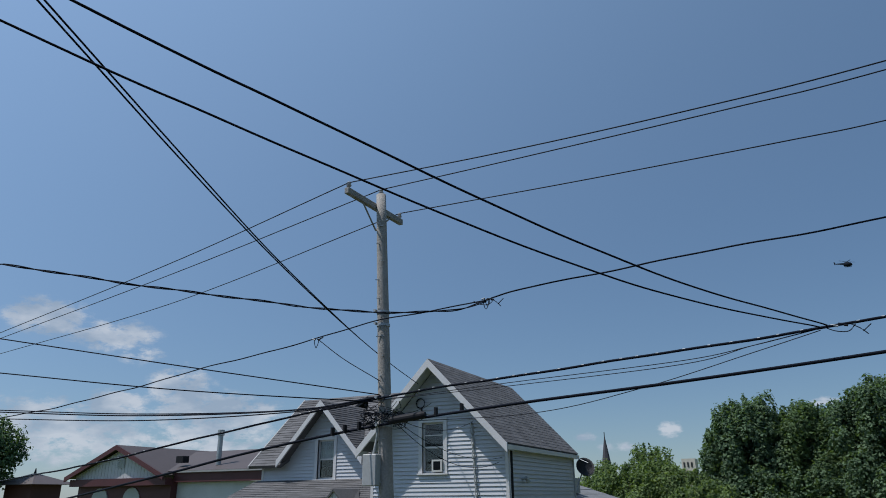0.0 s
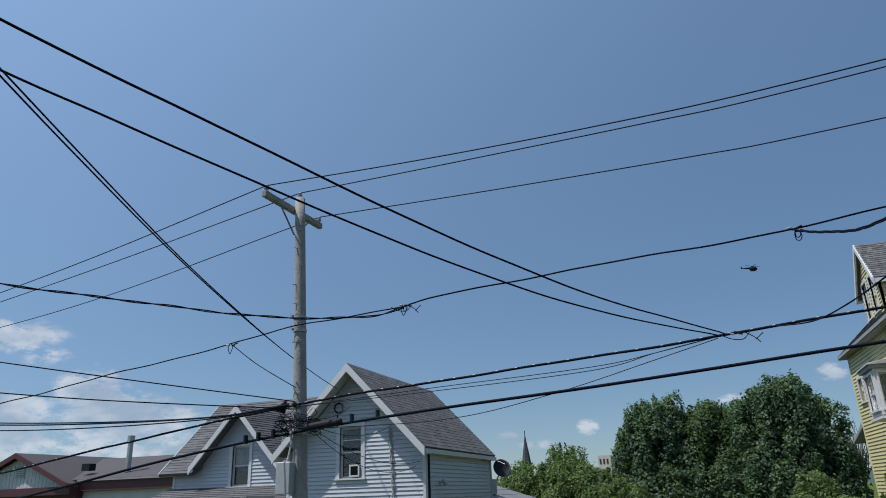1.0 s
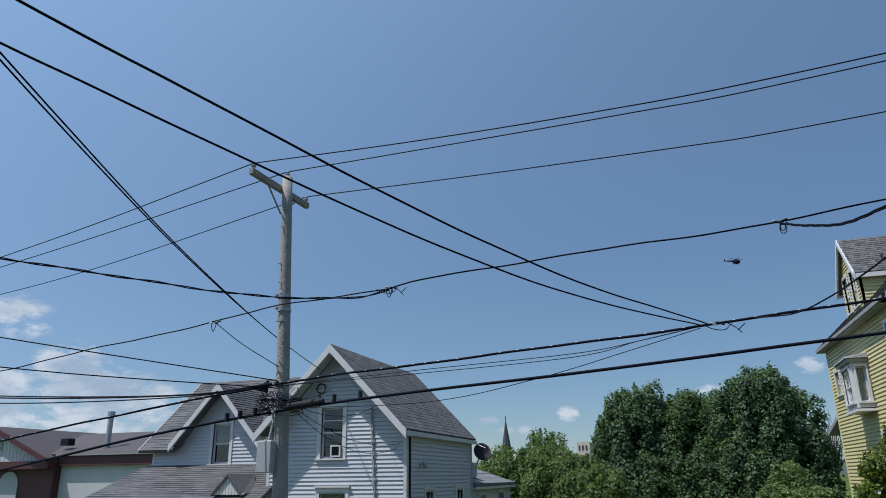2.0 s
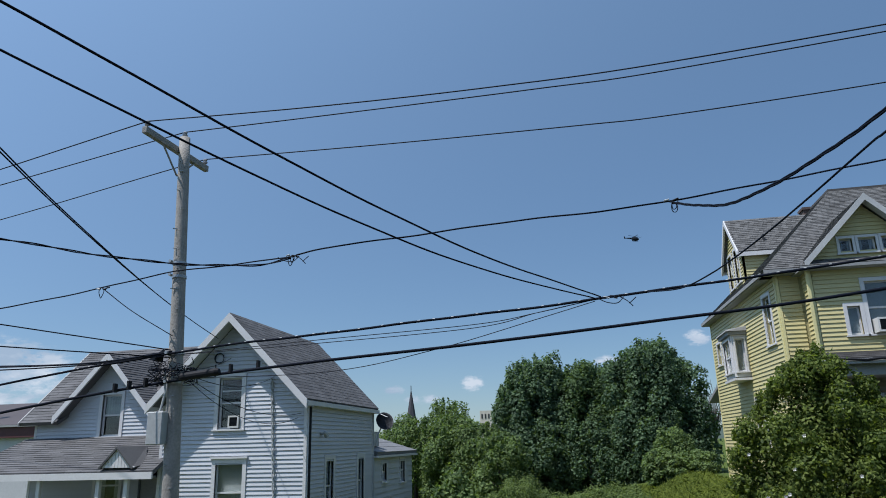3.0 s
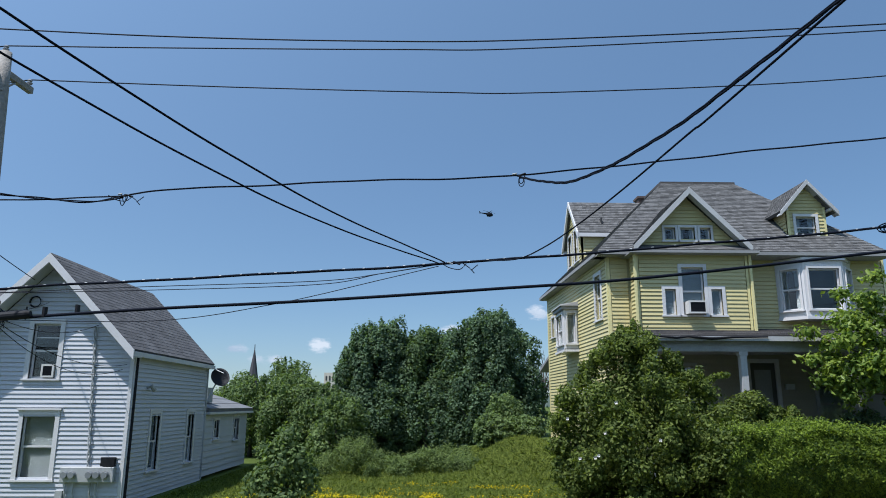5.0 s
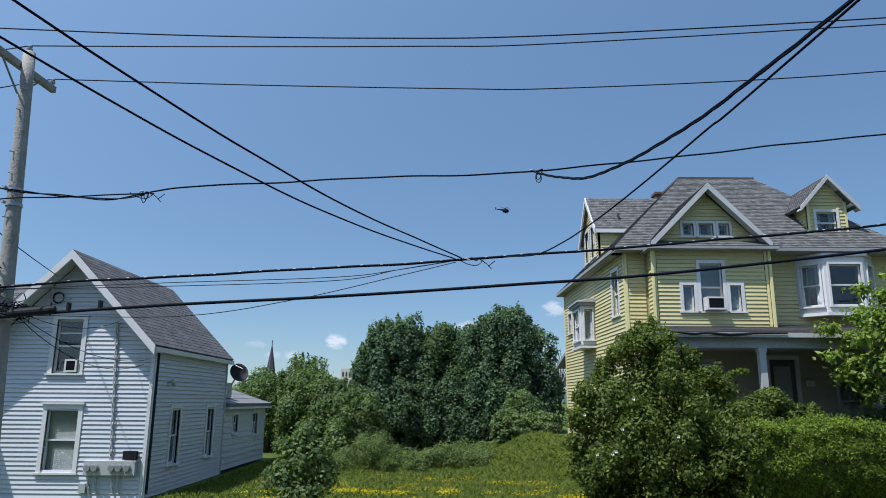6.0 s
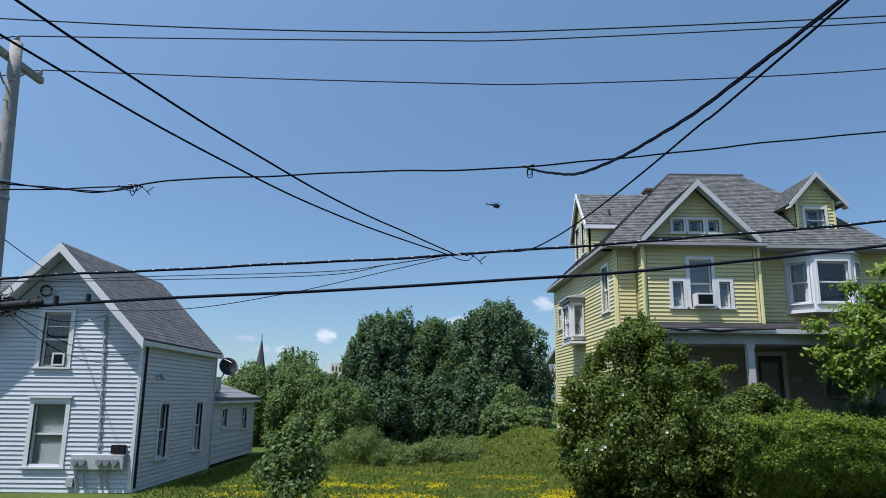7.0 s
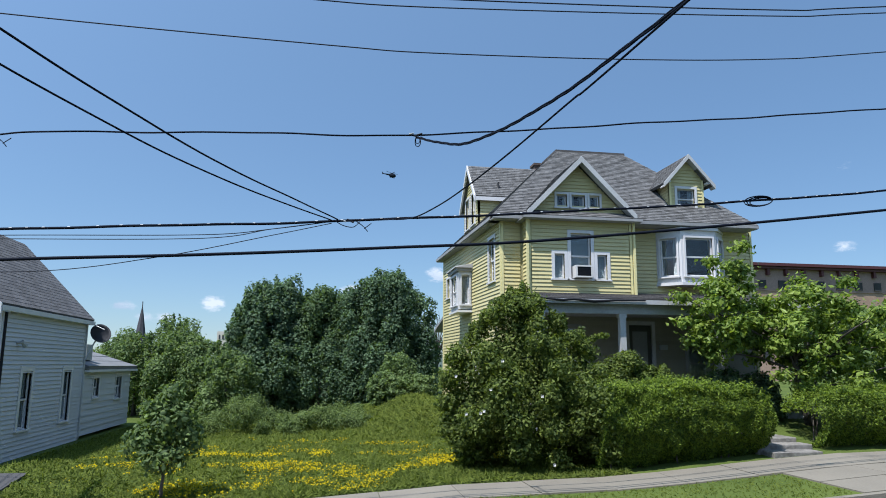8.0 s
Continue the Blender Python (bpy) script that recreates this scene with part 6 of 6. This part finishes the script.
part("twigs", bm, BARK, bare_tree)["kind"] = "stuff"
SCRUB = "low mixed green tree among scrub beside the white house"
for k, (x, y, z, rx, ry, rz, n) in enumerate(((-8.4, 35, 1.9, 1.7, 1.6, 1.75, 6500), (-6.0, 34, 1.8, 1.7, 1.5, 1.9, 7000), (-4.6, 33, 1.6, 1.4, 1.3, 1.6, 5500), (-7.3, 38, 2.5, 1.3, 1.3, 2.1, 5000), (-10.2, 38, 1.7, 1.6, 1.5, 1.7, 4000), (-3.6, 30.5, 1.3, 1.1, 1.1, 1.4, 4000))):
    tree("scrub_tree", (x, y, ground_z(x, y)), z - 0.4, 0.09, spray_lobes((x, y, z), (rx, ry, rz), 46, 40 + k, 0.26), 2 * n, 0.14, LEAF_MID, SCRUB, group="scrub trees", seed=50 + k, fuzz=0.15, hollow=0.68)
for k, (x, y, z, rx, ry, rz, n) in enumerate(((2.9, 29.5, 1.25, 0.8, 0.8, 0.7, 3400), (4.2, 30.5, 1.2, 0.9, 0.9, 0.7, 3000), (3.7, 32.5, 1.6, 1.0, 1.0, 1.2, 3500))):
    tree("wild_shrub", (x, y, ground_z(x, y)), 0.7, 0.05, lobes((x, y, z), (rx, ry, rz), 30, 60 + k, 0.28, 0.2), 2 * n, 0.12, LEAF_MID, "bright green wild shrub at the edge of the lot", "shrub", "wild shrubs", seed=70 + k)
tree("street_tree", (-70.3, 42, 0), 5, 0.3, lobes((-70.6, 42, 6.5), (3.4, 3, 3.2), 20, 80, 0.36), 9000, 0.35, LEAF_MAPLE, "dark green tree far down the street", "tree", seed=81)
SX_, SY_ = -2.72, 14.95
tree("sapling", (SX_, SY_, ground_z(SX_, SY_)), 1.1, 0.035, [(SX_ + a, SY_ + b, c, r, r * 0.9, q) for a, b, c, r, q in ((0, 0, 1.25, 0.5, 0.5), (-0.38, -0.05, 0.85, 0.42, 0.4), (0.38, 0.05, 0.9, 0.42, 0.42), (0, -0.15, 0.55, 0.5, 0.34), (0.05, 0, 1.72, 0.28, 0.34), (-0.25, 0.1, 1.45, 0.3, 0.3), (0.3, -0.1, 1.4, 0.28, 0.3))],
     2600, 0.115, LEAF_MID, "young leafy sapling standing in the flowery lawn", "sapling", seed=90, limbs=6, hollow=0.3, lift=0.3)


def bush_lobes():
    """A broad mound that draws in to a leafy tip, with a lower shoulder towards the hedge."""
    rng = random.Random(12)
    outline = ((0.2, 3.5, 7.2), (1.0, 3.0, 7.55), (1.9, 2.9, 7.45), (2.6, 3.15, 7.1), (3.2, 3.65, 6.45), (3.7, 4.15, 5.85), (4.3, 4.9, 5.35))
    out = []
    for i in range(120):
        z = 0.3 + 3.75 * rng.random() ** 1.15
        k = max(j for j in range(6) if outline[j][0] <= z)
        f = (z - outline[k][0]) / (outline[k + 1][0] - outline[k][0])
        xl, xr = [outline[k][j] + f * (outline[k + 1][j] - outline[k][j]) for j in (1, 2)]
        r = rng.uniform(0.24, 0.46) * (1 - 0.1 * z)
        half = max(0.05, (xr - xl) / 2 - r)
        a = rng.random() * 2 * math.pi
        out.append(((xl + xr) / 2 + half * math.cos(a), 16.45 + (0.66 * half + 0.1) * math.sin(a), z, r, r, r * 0.9))
    for i in range(44):
        x = rng.uniform(3.6, 6.9)
        out.append((x, 16.7 + rng.uniform(-0.4, 0.4), 4.2 - 0.82 * abs(x - 5.1) + rng.uniform(-0.2, 0.15), 0.10, 0.10, 0.26))
    for i in range(5):
        out.append((6.5 + 0.17 * i, 16.4, 2.95 + 0.05 * i, 0.14, 0.12, 0.09))
    for i in range(16):
        out.append((rng.uniform(6.3, 7.3), rng.uniform(14.95, 15.8), rng.uniform(0.55, 1.75), 0.42, 0.4, 0.36))
    out += [(5.2, 16.6, 1.4, 1.7, 1.0, 1.2), (5.1, 16.6, 2.5, 1.2, 0.8, 1.0), (5.2, 16.5, 1.2, 1.2, 0.7, 0.9), (5.0, 16.5, 2.3, 0.9, 0.6, 0.8), (5.05, 16.5, 3.2, 0.6, 0.5, 0.6), (6.3, 16.3, 1.2, 0.9, 0.7, 0.9), (4.0, 16.5, 1.2, 0.8, 0.7, 0.9), (6.2, 16.4, 2.2, 0.7, 0.6, 0.7), (4.1, 16.5, 2.2, 0.7, 0.6, 0.7)]
    return out


BUSH = bush_lobes()
bush = tree("flowering_bush", (5.0, 16.8, 0.1), 1.6, 0.06, BUSH, 84000, 0.088, LEAF_BUSH, "large green flowering bush with few white blossoms", "bush", seed=13, limbs=18, trunk_name="trunk", fuzz=0.16, lift=0.2)
rng_ = random.Random(3)
for i in range(14):
    q = BUSH[rng_.randrange(110)]
    a, b = rng_.uniform(2.2, 5.2), rng_.uniform(-0.4, 0.9)
    c_ = Vector((q[0] + 0.95 * q[3] * math.cos(a), q[1] - abs(0.95 * q[4] * math.sin(a)) - 0.05, q[2] + q[5] * b * 0.7))
    bm = bmesh.new()
    for k in range(5):
        w0, w1 = k * 1.2566, k * 1.2566 + 0.9
        r = 0.034
        bm.faces.new([bm.verts.new(c_), bm.verts.new(c_ + Vector((r * math.cos(w0), -0.02, r * math.sin(w0)))), bm.verts.new(c_ + Vector((r * 1.1 * math.cos((w0 + w1) / 2), -0.028, r * 1.1 * math.sin((w0 + w1) / 2)))), bm.verts.new(c_ + Vector((r * math.cos(w1), -0.02, r * math.sin(w1))))])
    part("blossom", bm, WHITE_PETAL, bush)


def hedge(x0, x1, y0, y1, top, count, seed, label):
    """A clipped hedge: upright shoots over a rounded box."""
    t = thing("hedge", label, "hedge", "clipped hedges")
    rng = np.random.RandomState(seed)
    k = count
    u, v = rng.rand(k), rng.rand(k)
    side_ = rng.rand(k)
    x = x0 + (x1 - x0) * u
    y = np.where(side_ < 0.5, y0 + 0.25 * rng.rand(k) ** 2, y0 + (y1 - y0) * v)
    gz = np.array([ground_z(a, b) for a, b in zip(x, y)])
    bulge = np.sin(np.pi * np.clip(v, 0.02, 0.98)) ** 0.25
    ends = np.clip(np.minimum(x - x0, x1 - x) / 0.5, 0, 1) ** 0.5
    tops = gz * 0 + top - 0.10 * (1 - ends) * 4 + 0.08 * np.sin(x * 3.1) + 0.05 * np.sin(x * 7.7 + y * 3)
    z = np.where(side_ < 0.5, gz + (tops - gz) * rng.rand(k), tops - 0.15 * rng.rand(k) + np.abs(rng.normal(0, 0.09, k)))
    y = y - np.where(side_ < 0.5, 0.18 * np.sin(np.pi * np.clip((z - gz) / np.maximum(tops - gz, 0.1), 0, 1)), 0)
    hgt = np.clip((z - gz) / np.maximum(tops - gz, 0.1), 0, 1)
    clump = np.array([noise.noise((a * 2.2, b * 2.4, seed)) + 0.6 * noise.noise((a * 5.5, b * 3.0, seed + 4.0)) for a, b in zip(x, z)])
    y = y + np.where(side_ < 0.5, 0.16 * clump + 0.7 * (1 - hgt) ** 2.0 + 0.35 * np.clip(hgt - 0.8, 0, 1), 0)
    shoot = np.array([max(0.0, noise.noise((a * 6.0, b * 6.0, seed + 9.0))) for a, b in zip(x, y)])
    z = z + np.where(side_ < 0.5, 0, 0.4 * shoot * rng.rand(k))
    n = np.stack([0.5 * rng.normal(0, 1, k), np.where(side_ < 0.5, -0.9, -0.2), np.where(side_ < 0.5, 0.05, 1.0)], 1)
    leaf_mesh("foliage", np.stack([x, y, z], 1), n, 0.08, LEAF_HEDGE, t, seed=seed, slim=0.42)
    bm = bmesh.new()
    rr = random.Random(seed)
    for i in range(int((x1 - x0) * 5)):
        a = rr.uniform(x0 + 0.2, x1 - 0.2)
        b = rr.uniform(y0 + 0.3, y1 - 0.2)
        g = ground_z(a, b)
        tube(bm, [(a, b, g - 0.05), (a + rr.uniform(-0.15, 0.15), b, (g + top) / 2), (a + rr.uniform(-0.25, 0.25), b + rr.uniform(-0.2, 0.2), top - 0.1)], [0.02, 0.014, 0.006], 5)
    part("stems", bm, BARK, t)["kind"] = "stuff"


hedge(6.4, 10.5, 14.72, 16.7, 1.84, 64000, 21, "dense clipped green hedge along the pavement")
hedge(11.95, 17.5, 14.85, 16.6, 1.72, 42000, 22, "dense clipped green hedge beside the front path")


def broadleaf_small():
    rng = random.Random(31)
    blobs = []
    for cx, cy, cz, r, k in ((10.95, 17.2, 5.0, 0.55, 9), (10.75, 17.2, 4.2, 0.5, 7), (10.7, 17.2, 3.2, 0.55, 10), (11.5, 17.3, 3.5, 0.95, 16), (12.5, 17.3, 3.6, 1.0, 17), (13.9, 17.3, 3.7, 0.9, 16), (15.1, 17.4, 3.6, 1.1, 18), (14.3, 17.4, 3.1, 1.3, 16), (16.4, 17.5, 3.2, 1.2, 16), (12.7, 17.4, 2.9, 1.1, 18), (15.6, 17.5, 2.7, 1.2, 18), (13.6, 17.5, 3.6, 1.2, 18)):
        for i in range(k):
            blobs.append((cx + rng.gauss(0, 0.62) * r, cy + rng.gauss(0, 0.6) * r, cz + rng.gauss(0, 0.55) * r, 0.34, 0.34, 0.24))
    return blobs


tree("broad_leaved_tree", (13.45, 17.4, ground_z(13.45, 17.4)), 1.9, 0.13, broadleaf_small(), 24000, 0.16, LEAF_BRIGHT, "small spreading tree with large bright green leaves", "tree", seed=33, limbs=22, lean=(-0.5, 0), slim=0.5, hollow=0.1, fuzz=0.35, limb=0.3)
for k, (x, y, z, r) in enumerate(((11.3, 17.9, 1.55, 0.75), (12.3, 18.0, 1.5, 0.7), (9.2, 17.6, 1.7, 0.55), (8.15, 17.7, 2.0, 0.72))):
    tree("foundation_shrub", (x, y, ground_z(x, y)), 0.5, 0.04, lobes((x, y, z), (r, r * 0.8, 0.75), 26, 100 + k, 0.3), 8000, 0.085, LEAF_MAPLE if k < 2 else LEAF_BUSH, "rounded dark green shrub before the porch", "shrub", "foundation shrubs", seed=110 + k)


def build_field():
    rng = np.random.RandomState(8)
    k = 52000
    x = rng.uniform(-6.8, 7.0, k)
    y = 14.7 + 18.0 * rng.rand(k) ** 1.35
    keep = ~((x < -5.9) & (y < 17.1)) & ~((x > 5.4) & (y > 18))
    x, y = x[keep], y[keep]
    z = np.array([ground_z(a, b) for a, b in zip(x, y)])
    g = leaf_mesh("field_grass", np.stack([x, y, z + 0.06], 1), np.tile([0.0, -0.8, 0.6], (len(x), 1)), 0.17, GRASS_BLADE, seed=5, slim=0.16)
    tagged(g, "long uneven green grass of the vacant lot", "grass", kind="stuff")
    k = 16000
    x = rng.normal(3.6, 1.0, k)
    y = rng.uniform(21.5, 28.5, k)
    ok = (x < 5.3) & (x > 1.3)
    x, y = x[ok], y[ok]
    swell = np.exp(-((x - 3.8) / 1.3) ** 2) * np.clip((y - 21.5) / 3.0, 0, 1)
    z = np.array([ground_z(a, b) for a, b in zip(x, y)])
    g = leaf_mesh("tall_grass", np.stack([x, y, z + 0.05 + 0.55 * swell * rng.rand(len(x))], 1), np.tile([0.0, -0.6, 0.8], (len(x), 1)), 0.24, GRASS_BLADE, seed=15, slim=0.13)
    tagged(g, "tall bright green grass swelling beside the bush", "grass", kind="stuff")
    k = 9000
    x = rng.uniform(-6, 16.5, k)
    y = rng.uniform(11.0, 13.1, k)
    ok = (x < 9.4) | (x > 12.7)
    x, y = x[ok], y[ok]
    z = np.array([ground_z(a, b) for a, b in zip(x, y)])
    g = leaf_mesh("verge_grass", np.stack([x, y, z + 0.015], 1), np.tile([0.0, -1.0, 0.5], (len(x), 1)), 0.07, GRASS_BLADE, seed=6, slim=0.2)
    tagged(g, "short mown grass of the verge", "grass", kind="stuff")
    k = 60000
    x = rng.uniform(-6.6, 5.2, k)
    y = 14.75 + 8.6 * rng.rand(k) ** 1.1
    dens = np.array([noise.noise((a * 0.42, b * 0.75, 3.0)) + 0.55 * noise.noise((a * 1.5, b * 2.0, 7.0)) for a, b in zip(x, y)])
    dens += 0.25 - 0.10 * np.abs(y - 17.2) - 0.05 * np.abs(x)
    ok = (dens > rng.uniform(0.0, 0.55, k)) & (x > -5.2)
    x, y = x[ok], y[ok]
    z = np.array([ground_z(a, b) for a, b in zip(x, y)])
    f = leaf_mesh("yellow_flowers", np.stack([x, y, z + 0.07 + 0.07 * rng.rand(len(x))], 1), np.tile([0.0, -0.5, 1.0], (len(x), 1)), 0.038, FLOWER, seed=7, slim=0.9)
    tagged(f, "scattered yellow wildflowers in the long grass", "flowers", kind="stuff")
    blobs = []
    rr = random.Random(17)
    for i in range(190):
        a = rr.uniform(-4.2, 1.9)
        b = rr.uniform(24.5, 29.0)
        hump = 0.25 + 0.85 * math.exp(-((a + 2.5) / 1.0) ** 2) + 0.45 * math.exp(-((a - 0.2) / 0.9) ** 2) + 0.3 * noise.noise((a * 0.9, b * 0.9, 2.0))
        r = rr.uniform(0.16, 0.36)
        blobs.append((a, b, ground_z(a, b) + max(0.1, hump * rr.uniform(0.25, 0.95)), r, r, r * rr.uniform(0.6, 1.3)))
    p, n = crown_points(blobs, 30000, 18, 0.3, 0.3)
    wd = leaf_mesh("tall_weeds", p, n, 0.105, WEED_LEAF, seed=19, slim=0.3)
    tagged(wd, "tall grey-green weeds heaped at the back of the lot", "weeds", kind="stuff")


build_field()


def build_path():
    p = thing("front_path", "shaded stone path with low worn steps up to the yellow house", "path", kind="structure")
    for i in range(3):
        y = 14.75 + i * 0.45
        z = ground_z(11.1, 14.0) - 0.02 + 0.11 * (i + 1)
        bm = bmesh.new()
        box(bm, 10.45 - 0.07 * i, 11.7 + 0.08 * (i % 2), y, y + (0.47 if i < 2 else 2.6), 0.1, z)
        part("step", bm, STONE_STEP, p, bevel=0.02)


build_path()
